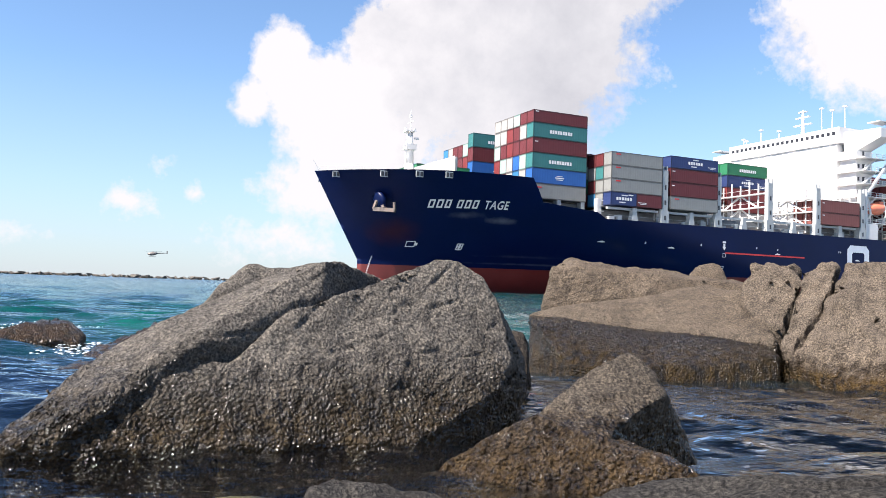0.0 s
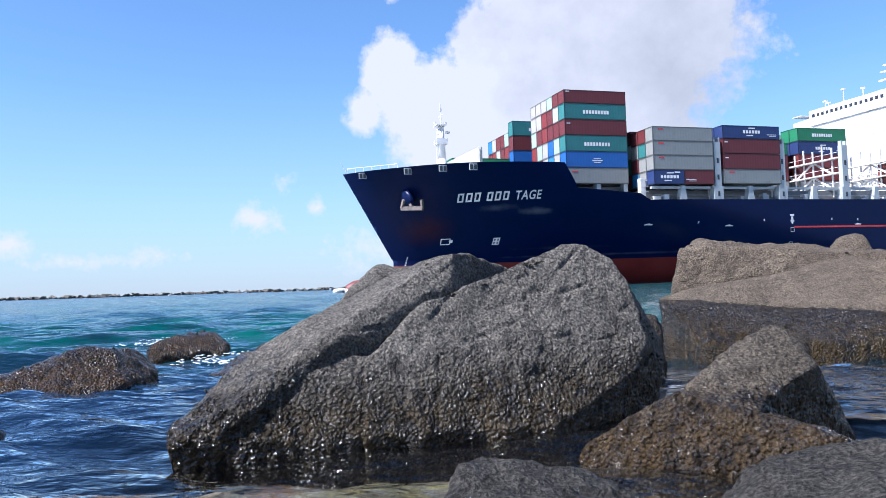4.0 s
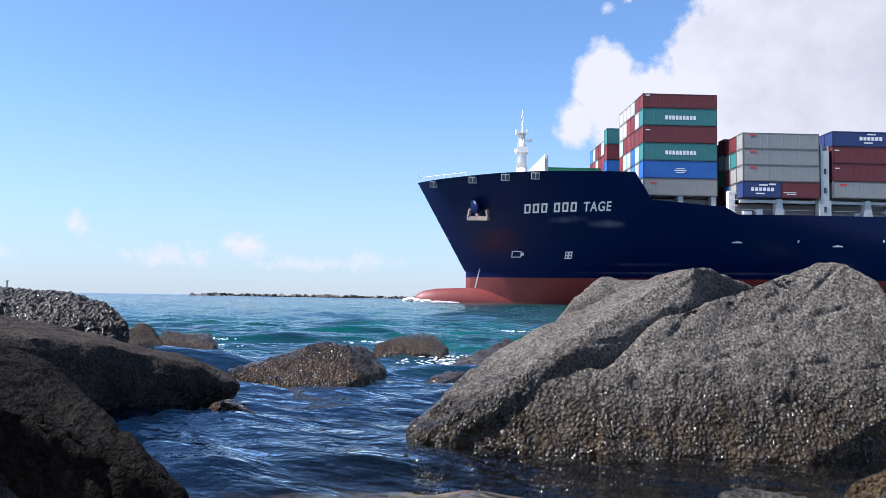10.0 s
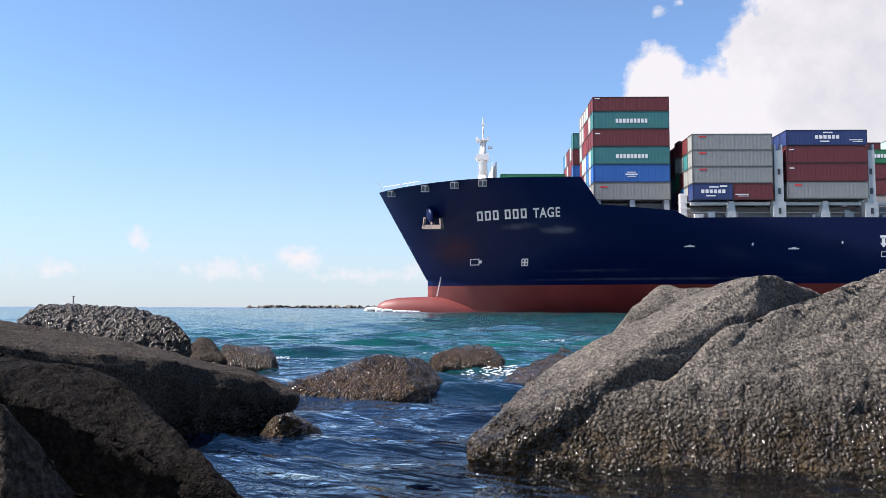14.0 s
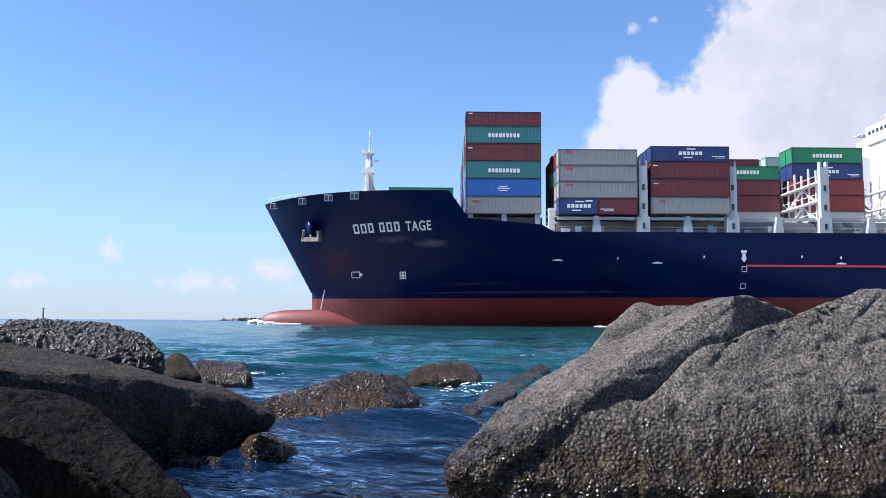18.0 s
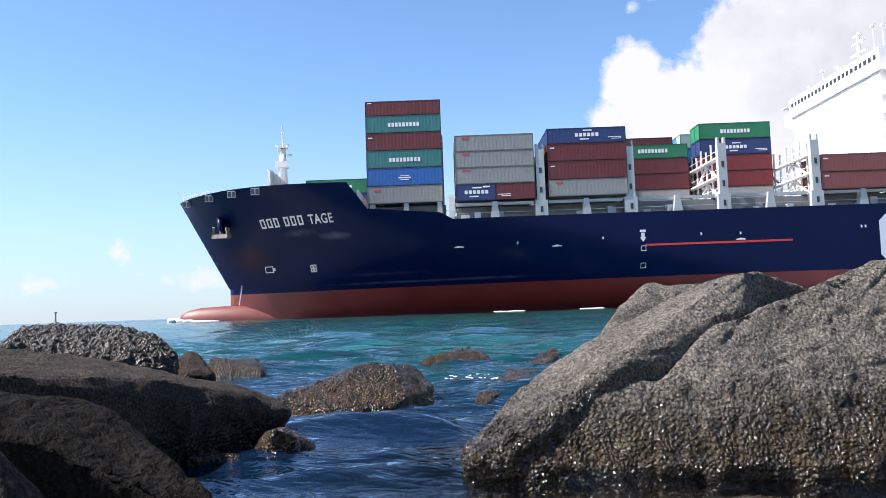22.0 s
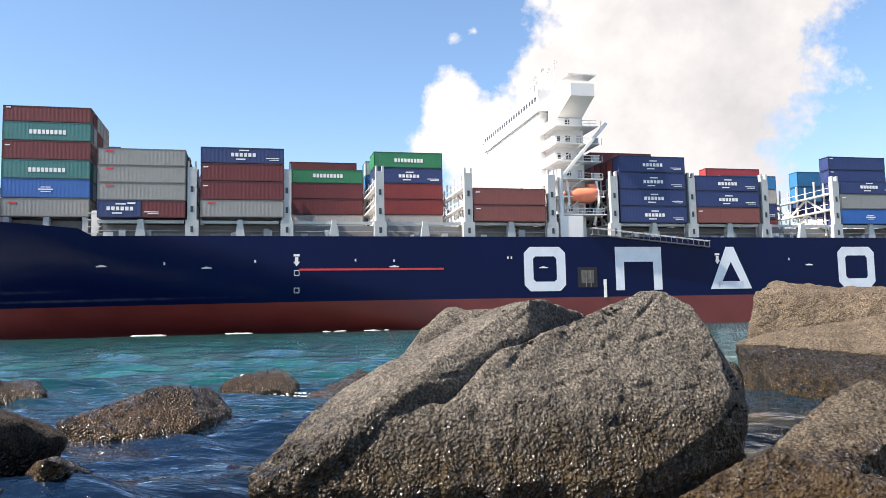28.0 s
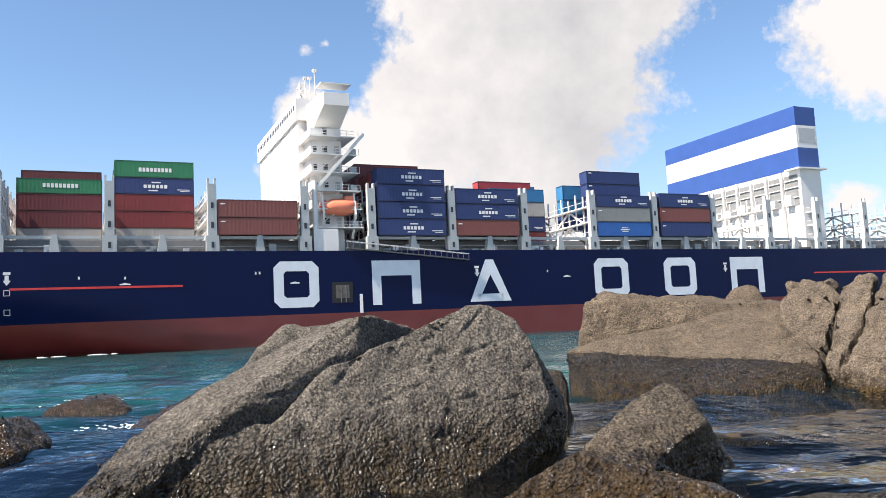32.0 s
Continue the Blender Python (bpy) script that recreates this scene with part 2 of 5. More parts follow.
    bn = node(nt, "ShaderNodeBump", Strength=1.0, Distance=1.0)
    link(nt, relief, bn.inputs["Height"])
    link(nt, bn.outputs[0], p.inputs["Normal"])
    # the film of water lies smoother than the stone
    smooth = math_node(nt, "ADD", math_node(nt, "MULTIPLY", mid.outputs[0], 0.03), beads)
    film_bump = node(nt, "ShaderNodeBump", Strength=1.0, Distance=1.0)
    link(nt, smooth, film_bump.inputs["Height"])
    link(nt, film_bump.outputs[0], p.inputs["Coat Normal"])
    return m


GRANITE = rock_material("grey_granite", (0.0945, 0.0882, 0.0783), (0.0192, 0.0158, 0.0113), (0.0432, 0.0294, 0.0113), 0.34, 0.3, 0.24)
GRANITE_DRY = rock_material("grey_block_granite", (0.0637, 0.0554, 0.0450), (0.0204, 0.0148, 0.0086), (0.0450, 0.0269, 0.0090), 0.26, 0.5, 0.14)
GRANITE_SLATE = rock_material("slate_grey_granite", (0.0324, 0.0312, 0.0290), (0.0133, 0.0123, 0.0103), (0.0245, 0.0197, 0.0078), 0.1, 0.4)
# near-black base: the steep boulder's shade is put into its colour
GRANITE_SHADE = rock_material("shaded_face_granite", (0.0083, 0.0074, 0.0065), (0.0029, 0.0024, 0.0020), (0.0059, 0.0044, 0.0021), 0.14, 0.4, spec=0.15, gloss=0.4)
# base kept dark, so the colour carries part of these boulders' shade
GRANITE_SHADED_LEDGE = rock_material("shaded_ledge_granite", (0.0360, 0.0315, 0.0270), (0.0080, 0.0070, 0.0054), (0.0238, 0.0174, 0.0064), 0.14, 0.4, spec=0.2, gloss=0.5)
GRANITE_PITTED = rock_material("pitted_granite", (0.06, 0.059, 0.057), (0.032, 0.031, 0.03), (0.03, 0.026, 0.014), 0.8, 0.1, 0.3, spec=0.5, pitted=3.0, gloss=0.5)
GRANITE_BROWN = rock_material("weed_brown_granite", (0.046, 0.039, 0.03), (0.024, 0.0175, 0.011), (0.04, 0.026, 0.01), 0.34, 0.5, 0.2)
GRANITE_WARM = rock_material("warm_granite", (0.0979, 0.0806, 0.0622), (0.0118, 0.0086, 0.0055), (0.0461, 0.0288, 0.0081), 0.24, 0.7)
GRANITE_CLEFT = rock_material("cleft_granite", (0.1033, 0.0868, 0.0690), (0.0241, 0.0177, 0.0104), (0.0649, 0.0413, 0.0118), 0.2, 0.7, 0.16)
GRANITE_WET = rock_material("wet_brown_granite", (0.0315, 0.0234, 0.0153), (0.0152, 0.0106, 0.0059), (0.0468, 0.0252, 0.0075), 0.5, 0.6, spec=0.3)
GRANITE_SLAB = rock_material("sloping_slab_granite", (0.0922, 0.0766, 0.0594), (0.0137, 0.0110, 0.0070), (0.0461, 0.0288, 0.0081), 0.34, 0.5, 0.1)
GRANITE_SHELF = rock_material("wet_shelf_granite", (0.0403, 0.0322, 0.0219), (0.0118, 0.0090, 0.0055), (0.0367, 0.0238, 0.0065), 0.55, 0.7, 0.1)
HULL_BLUE = material("navy_hull_paint", (0.0008, 0.0052, 0.037), 0.35, spec=0.14, vary=0.1, scale=0.12, fine=0.3, bump=0)
HULL_RED = material("red_antifouling", (0.115, 0.016, 0.014), 0.55, vary=0.2, scale=0.2, fine=3.0, bump=0.05, dirt=(0.1, 0.024, 0.024), dirt_amount=0.5)
def stain_and_glare_hull(m):
    """Worn red-brown primer showing below the anchor, and pale reflections put into the colour."""
    nt = m.node_tree
    p = nt.nodes["Principled BSDF"]
    old = p.inputs["Base Color"].links[0].from_socket
    tc = node(nt, "ShaderNodeTexCoord").outputs["Object"]
    x = node(nt, "ShaderNodeSeparateXYZ")
    link(nt, tc, x.inputs[0])
    dx = math_node(nt, "DIVIDE", math_node(nt, "SUBTRACT", x.outputs[0], 3.6), 5.2)
    dz = math_node(nt, "DIVIDE", math_node(nt, "SUBTRACT", x.outputs[2], 10.9), 3.0)
    d = math_node(nt, "SQRT", math_node(nt, "ADD", math_node(nt, "MULTIPLY", dx, dx), math_node(nt, "MULTIPLY", dz, dz)))
    n = node(nt, "ShaderNodeTexNoise", Scale=0.5, Detail=5.0)
    link(nt, tc, n.inputs["Vector"])
    d = math_node(nt, "ADD", d, math_node(nt, "MULTIPLY", math_node(nt, "SUBTRACT", n.outputs[0], 0.5), 0.7))
    worn = ramp(nt, d, [(0.1, (0.85, 0.85, 0.85)), (1.25, (0.0, 0.0, 0.0))])
    col = mix(nt, worn, old, (0.026, 0.007, 0.016))
    # pale patches: sun glare and water reflections painted into the hull colour
    for cx, cz, rx, rz, amount in ((-13.2, 13.3, 3.2, 0.8, 0.22), (-6.6, 14.1, 3.4, 0.7, 0.14), (-30.0, 5.6, 26.0, 0.25, 0.12), (-20.0, 7.0, 9.0, 0.3, 0.06)):
        ex = math_node(nt, "DIVIDE", math_node(nt, "SUBTRACT", x.outputs[0], cx), rx)
        ez = math_node(nt, "DIVIDE", math_node(nt, "SUBTRACT", x.outputs[2], cz), rz)
        e = math_node(nt, "SQRT", math_node(nt, "ADD", math_node(nt, "MULTIPLY", ex, ex), math_node(nt, "MULTIPLY", ez, ez)))
        e = math_node(nt, "ADD", e, math_node(nt, "MULTIPLY", math_node(nt, "SUBTRACT", n.outputs[0], 0.5), 1.6))
        col = mix(nt, ramp(nt, e, [(0.0, (amount,) * 3), (1.0, (0.0, 0.0, 0.0))]), col, (0.3, 0.33, 0.38))
    link(nt, col, p.inputs["Base Color"])


stain_and_glare_hull(HULL_BLUE)
SHIP_WHITE = material("white_ship_paint", (0.6, 0.6, 0.59), 0.45, vary=0.04, scale=0.3, fine=4.0, bump=0.03)
SHIP_GREY = material("pale_grey_deck_paint", (0.33, 0.36, 0.37), 0.5, vary=0.1, scale=0.6, fine=5.0, bump=0.05, dirt=(0.25, 0.2, 0.16), dirt_amount=0.25)
LETTER = material("pale_blue_letter_paint", (0.56, 0.61, 0.66), 0.5, vary=0.06, scale=0.5, fine=4.0, bump=0)
MARK_WHITE = material("white_marking_paint", (0.65, 0.65, 0.65), 0.5, vary=0.05, bump=0)
RED_LINE = material("bright_red_paint", (0.5, 0.03, 0.03), 0.5, vary=0.1, scale=0.4, bump=0)
FUNNEL_BLUE = material("funnel_blue_paint", (0.02, 0.06, 0.22), 0.45, vary=0.08, scale=0.3, bump=0.03)
DARK = material("dark_opening", (0.02, 0.022, 0.028), 0.4, vary=0.1, bump=0)
# deck grey darkened for the shade behind pedestals, under stacks and in openings
SHADED_GREY = material("shaded_grey_paint", (0.16, 0.17, 0.175), 0.6, vary=0.2, scale=0.6, fine=5.0, bump=0.05, dirt=(0.1, 0.09, 0.08), dirt_amount=0.5)
STEEL = material("weathered_steel", (0.2, 0.19, 0.18), 0.55, metal=0.6, vary=0.3, scale=2.0, dirt=(0.2, 0.09, 0.04), dirt_amount=0.5)
ORANGE = material("lifeboat_orange", (0.72, 0.2, 0.11), 0.45, vary=0.08, scale=1.0, bump=0.02)
C_COL = {
    "grey": ((0.27, 0.28, 0.27), "light grey"), "blue": ((0.015, 0.12, 0.42), "bright blue"), "teal": ((0.03, 0.18, 0.18), "teal green"),
    "maroon": ((0.135, 0.018, 0.022), "dark maroon"), "red": ((0.2, 0.023, 0.023), "brick red"), "brown": ((0.22, 0.065, 0.055), "faded brown"),
    "navy": ((0.017, 0.04, 0.15), "navy blue"), "green": ((0.015, 0.2, 0.085), "bright green"), "white": ((0.4, 0.39, 0.37), "off-white"),
    "pale": ((0.36, 0.5, 0.45), "pale green"), "crimson": ((0.42, 0.035, 0.04), "bright red"), "sky": ((0.03, 0.2, 0.42), "mid blue"),
}
C_MAT = {k: material(k + "_container_paint", tuple(c * 0.75 for c in v[0]), 0.55, vary=0.13, scale=0.8, fine=6.0, bump=0.08, bump_scale=4.0,
                     dirt=tuple(0.42 * c + 0.012 for c in v[0]), dirt_amount=0.35) for k, v in C_COL.items()}

# sea water: clear over the stony shallows, deep turquoise further out
def water_material():
    m = bpy.data.materials.new("sea_water")
    m.use_nodes = True
    nt = m.node_tree
    nt.nodes.clear()
    pos = node(nt, "ShaderNodeNewGeometry").outputs["Position"]
    xyz = node(nt, "ShaderNodeSeparateXYZ")
    link(nt, pos, xyz.inputs[0])
    tc = node(nt, "ShaderNodeTexCoord").outputs["Object"]
    rip = node(nt, "ShaderNodeTexNoise", Scale=7.0, Detail=3.0, Roughness=0.5)
    swell = node(nt, "ShaderNodeTexNoise", Scale=0.9, Detail=4.0, Roughness=0.55)
    chop = node(nt, "ShaderNodeTexNoise", Scale=0.22, Detail=6.0, Roughness=0.6)
    squash = node(nt, "ShaderNodeMapping")
    squash.inputs["Scale"].default_value = (0.5, 1.25, 1.0)
    link(nt, tc, squash.inputs[0])
    for n in (rip, swell, chop):
        link(nt, squash.outputs[0], n.inputs["Vector"])
    far = node(nt, "ShaderNodeMapRange", interpolation_type="SMOOTHSTEP")
    link(nt, xyz.outputs[1], far.inputs[0])
    for i, v in ((1, 5.0), (2, 14.0), (3, 0.0), (4, 1.0)):
        far.inputs[i].default_value = v
    out = node(nt, "ShaderNodeMapRange", interpolation_type="SMOOTHSTEP")
    link(nt, xyz.outputs[1], out.inputs[0])
    for i, v in ((1, 20.0), (2, 300.0), (3, 0.0), (4, 1.0)):
        out.inputs[i].default_value = v
    h = math_node(nt, "ADD", math_node(nt, "MULTIPLY", rip.outputs[0], 0.045), math_node(nt, "MULTIPLY", math_node(nt, "MULTIPLY", swell.outputs[0], far.outputs[0]), 0.14))
    h = math_node(nt, "ADD", h, math_node(nt, "MULTIPLY", math_node(nt, "MULTIPLY", chop.outputs[0], out.outputs[0]), 0.9))
    bn = node(nt, "ShaderNodeBump", Strength=1.0, Distance=1.0)
    link(nt, h, bn.inputs["Height"])
    streak = node(nt, "ShaderNodeTexNoise", Scale=1.0, Detail=6.0, Roughness=0.65)
    stretch = node(nt, "ShaderNodeMapping")
    stretch.inputs["Scale"].default_value = (0.3, 1.0, 1.0)
    link(nt, tc, stretch.inputs[0]), link(nt, stretch.outputs[0], streak.inputs["Vector"])
    deep_col = ramp(nt, math_node(nt, "ADD", math_node(nt, "MULTIPLY", swell.outputs[0], 0.4), math_node(nt, "MULTIPLY", streak.outputs[0], 0.6)),
                    [(0.4, (0.0, 0.011, 0.015)), (0.5, (0.0, 0.032, 0.031)), (0.6, (0.002, 0.056, 0.048))])
    deep_col = mix(nt, out.outputs[0], deep_col, ramp(nt, streak.outputs[0], [(0.4, (0.001, 0.018, 0.034)), (0.6, (0.004, 0.042, 0.062))]))
    west = node(nt, "ShaderNodeMapRange", interpolation_type="SMOOTHSTEP")
    link(nt, math_node(nt, "ADD", xyz.outputs[0], math_node(nt, "MULTIPLY", swell.outputs[0], 0.8)), west.inputs[0])
    for i, v in ((1, -2.5), (2, -1.2), (3, 0.88), (4, 0.02)):
        west.inputs[i].default_value = v
    depth = math_node(nt, "MAXIMUM", far.outputs[0], west.outputs[0])
    deep_col = mix(nt, far.outputs[0], (0.002, 0.008, 0.022), deep_col)
    deep = node(nt, "ShaderNodeBsdfDiffuse")
    link(nt, deep_col, deep.inputs[0])
    clear = node(nt, "ShaderNodeBsdfTransparent", Color=(0.8, 0.84, 0.82, 1))
    inside = node(nt, "ShaderNodeMixShader")
    link(nt, depth, inside.inputs[0]), link(nt, clear.outputs[0], inside.inputs[1]), link(nt, deep.outputs[0], inside.inputs[2])
    gloss = node(nt, "ShaderNodeBsdfGlossy", Color=(1, 1, 1, 1))
    link(nt, math_node(nt, "ADD", math_node(nt, "MULTIPLY", math_node(nt, "ADD", out.outputs[0], far.outputs[0]), 0.07), 0.035), gloss.inputs["Roughness"])
    link(nt, bn.outputs[0], gloss.inputs["Normal"])
    fr = node(nt, "ShaderNodeFresnel", IOR=1.33)
    link(nt, bn.outputs[0], fr.inputs["Normal"])
    shine = math_node(nt, "MULTIPLY", fr.outputs[0], 1.05, True)
    both = node(nt, "ShaderNodeMixShader")
    link(nt, shine, both.inputs[0]), link(nt, inside.outputs[0], both.inputs[1]), link(nt, gloss.outputs[0], both.inputs[2])
    link(nt, both.outputs[0], node(nt, "ShaderNodeOutputMaterial").inputs[0])
    return m


WATER = water_material()
def bed_material():
    """Stones under clear water: grey, olive and rust-red weed in patches, darker in the joints."""
    m = bpy.data.materials.new("stony_bed")
    m.use_nodes = True
    nt = m.node_tree
    p = nt.nodes["Principled BSDF"]
    pos = node(nt, "ShaderNodeNewGeometry").outputs["Position"]
    patch = node(nt, "ShaderNodeTexNoise", Scale=1.5, Detail=4.0, Roughness=0.6)
    tuft = node(nt, "ShaderNodeTexNoise", Scale=9.0, Detail=6.0, Roughness=0.7)
    grit = node(nt, "ShaderNodeTexNoise", Scale=60.0, Detail=3.0)
    stones = node(nt, "ShaderNodeTexVoronoi", Scale=5.0)
    for n in (patch, tuft, grit, stones):
        link(nt, pos, n.inputs["Vector"])
    kind = math_node(nt, "ADD", math_node(nt, "MULTIPLY", patch.outputs[0], 0.7), math_node(nt, "MULTIPLY", tuft.outputs[0], 0.3))
    col = ramp(nt, kind, [(0.36, (0.18, 0.07, 0.032)), (0.44, (0.17, 0.1, 0.05)), (0.5, (0.15, 0.135, 0.11)), (0.56, (0.13, 0.11, 0.04)), (0.64, (0.17, 0.14, 0.09))])
    col = mix(nt, 0.85, col, ramp(nt, tuft.outputs[0], [(0.36, (0.35, 0.33, 0.3)), (0.5, (1, 1, 1)), (0.64, (1.6, 1.55, 1.45))]), "MULTIPLY")
    col = mix(nt, 0.7, col, ramp(nt, stones.outputs["Distance"], [(0.1, (1.25, 1.25, 1.25)), (0.75, (0.3, 0.3, 0.3))]), "MULTIPLY")
    col = mix(nt, 0.6, col, ramp(nt, grit.outputs[0], [(0.38, (0.5, 0.5, 0.5)), (0.62, (1.5, 1.5, 1.5))]), "MULTIPLY")
    link(nt, col, p.inputs["Base Color"])
    p.inputs["Roughness"].default_value = 0.8
    bn = node(nt, "ShaderNodeBump", Strength=1.0, Distance=0.05)
    link(nt, tuft.outputs[0], bn.inputs["Height"]), link(nt, bn.outputs[0], p.inputs["Normal"])
    return m


BED = bed_material()
FOAM = material("white_foam", (0.85, 0.88, 0.9), 0.7, vary=0.06, scale=20.0, bump=0.4, bump_scale=50.0)
# each container colour darkened: rails carry the shade of gaps between stacked boxes
C_RAIL_SHADE = {k: material(k + "_container_gap_shade", tuple(c * 0.35 for c in v[0]), 0.6, vary=0.2, scale=1.0, bump=0) for k, v in C_COL.items()}


# ---- mesh helpers ----
def mesh_object(name, bm, mat, smooth=False):
    me = bpy.data.meshes.new(name)
    bm.to_mesh(me)
    bm.free()
    if mat:
        me.materials.append(mat)
    if smooth:
        me.polygons.foreach_set("use_smooth", [True] * len(me.polygons))
    return new(name, me)


def part(name, bm, mat, parent, label="", smooth=False):
    ob = mesh_object(name, bm, mat, smooth)
    ob.parent = parent
    if label:
        tagged(ob, label)
    return ob


def thing(name, label, category, group="", kind=""):
    return tagged(new(name), label, category, group, kind)


def box(bm, x0, x1, y0, y1, z0, z1):
    vs = [bm.verts.new((x, y, z)) for x in (x0, x1) for y in (y0, y1) for z in (z0, z1)]
    for f in ((0, 1, 3, 2), (4, 6, 7, 5), (0, 4, 5, 1), (2, 3, 7, 6), (0, 2, 6, 4), (1, 5, 7, 3)):
        bm.faces.new([vs[i] for i in f])
    return bm


def beam(bm, a, b, w, h=None):
    """A square bar from a to b."""
    a, b = Vector(a), Vector(b)
    h = h or w
    d = (b - a).normalized()
    side = d.cross(Vector((0, 0, 1)))
    side = side.normalized() if side.length > 1e-4 else Vector((1, 0, 0))
    up = side.cross(d)
    ring = [side * w / 2 + up * h / 2, side * -w / 2 + up * h / 2, side * -w / 2 - up * h / 2, side * w / 2 - up * h / 2]
    va, vb = [bm.verts.new(a + r) for r in ring], [bm.verts.new(b + r) for r in ring]
    for i in range(4):
        bm.faces.new((va[i], va[(i + 1) % 4], vb[(i + 1) % 4], vb[i]))
    bm.faces.new(va[::-1]), bm.faces.new(vb)
    return bm


def tube(bm, rings, n=12, cap=True):
    """A lathed tube along rings of (centre, radius across, radius up)."""
    loops = []
    for c, ry, rz in rings:
        loops.append([bm.verts.new((c[0], c[1] + ry * math.cos(2 * math.pi * k / n), c[2] + rz * math.sin(2 * math.pi * k / n))) for k in range(n)])
    for a, b in zip(loops, loops[1:]):
        for k in range(n):
            bm.faces.new((a[k], a[(k + 1) % n], b[(k + 1) % n], b[k]))
    if cap:
        bm.faces.new(loops[0][::-1]), bm.faces.new(loops[-1])
    return bm


def pole(bm, a, b, r0, r1, n=8):
    a, b = Vector(a), Vector(b)
    q = (b - a).to_track_quat("Z", "Y")
    la, lb = [], []
    for k in range(n):
        v = q @ Vector((math.cos(2 * math.pi * k / n), math.sin(2 * math.pi * k / n), 0))
        la.append(bm.verts.new(a + v * r0)), lb.append(bm.verts.new(b + v * r1))
    for k in range(n):
        bm.faces.new((la[k], la[(k + 1) % n], lb[(k + 1) % n], lb[k]))
    bm.faces.new(la[::-1]), bm.faces.new(lb)
    return bm


# ---- boulders: blocks of quarried granite, split along flat faces, worn at the edges ----
def boulder(name, corners, mat, label, size=0.06, rough=0.05, grain=0.012, seed=0, round_off=1, flutes=0.0, pits_deep=0.0, lobe=()):
    bm = bmesh.new()
    for group in (corners, lobe):
        if group:
            bmesh.ops.convex_hull(bm, input=[bm.verts.new(c) for c in group])
    bmesh.ops.delete(bm, geom=[v for v in bm.verts if not v.link_faces], context="VERTS")
    for _ in range(9):
        long = [e for e in bm.edges if e.calc_length() > size * 1.5]
        if not long:
            break
        bmesh.ops.subdivide_edges(bm, edges=long, cuts=1)
        bmesh.ops.triangulate(bm, faces=[f for f in bm.faces if len(f.verts) > 3])
    for _ in range(round_off):
        bmesh.ops.smooth_vert(bm, verts=bm.verts, factor=0.5, use_axis_x=True, use_axis_y=True, use_axis_z=True)
    bm.normal_update()
    off = Vector((seed * 7.3, seed * 3.1, seed * 1.7))
    moves = []
    for v in bm.verts:
        p = v.co + off
        big = noise.fractal(p * 1.6, 0.9, 2.1, 3) * rough
        cells = noise.voronoi(p * 2.6)[0]
        big += (cells[0] - 0.35) * rough * 1.1 - max(0.0, 0.06 - (cells[1] - cells[0])) * rough * 7
        chips = noise.fractal(p * 7, 0.8, 2.1, 3) * grain * 0.7
        chips += (0.3 - noise.voronoi(p * 9.0)[0][0]) * grain * 0.6
        low = max(0.0, min(1.0, (0.45 - v.co.z) / 0.3))
        pits = noise.fractal(p * 26, 0.6, 2.2, 2) * grain * 0.25
        pits += noise.fractal(Vector((p.x * 8, p.y * 8, p.z * 2.4)), 0.7, 2.1, 3) * grain * 0.9 * low
        chips += pits if size < 0.045 else pits * 0.5
        if pits_deep:
            big += (noise.voronoi(p * 13.0)[0][0] - 0.35) * -pits_deep + (noise.voronoi(p * 24.0)[0][0] - 0.35) * -pits_deep * 0.5
        if flutes:
            big += (abs(noise.fractal(Vector((p.x * 2.2 + p.z * 0.9, p.y * 2.2, p.z * 0.8)), 0.8, 2.1, 3)) - 0.4) * flutes
        moves.append(v.normal * (big + chips))
    for v, m in zip(bm.verts, moves):
        v.co += m
    ob = mesh_object(name, bm, mat, smooth=True)
    return tagged(ob, label, "boulder", "boulders of the jetty")


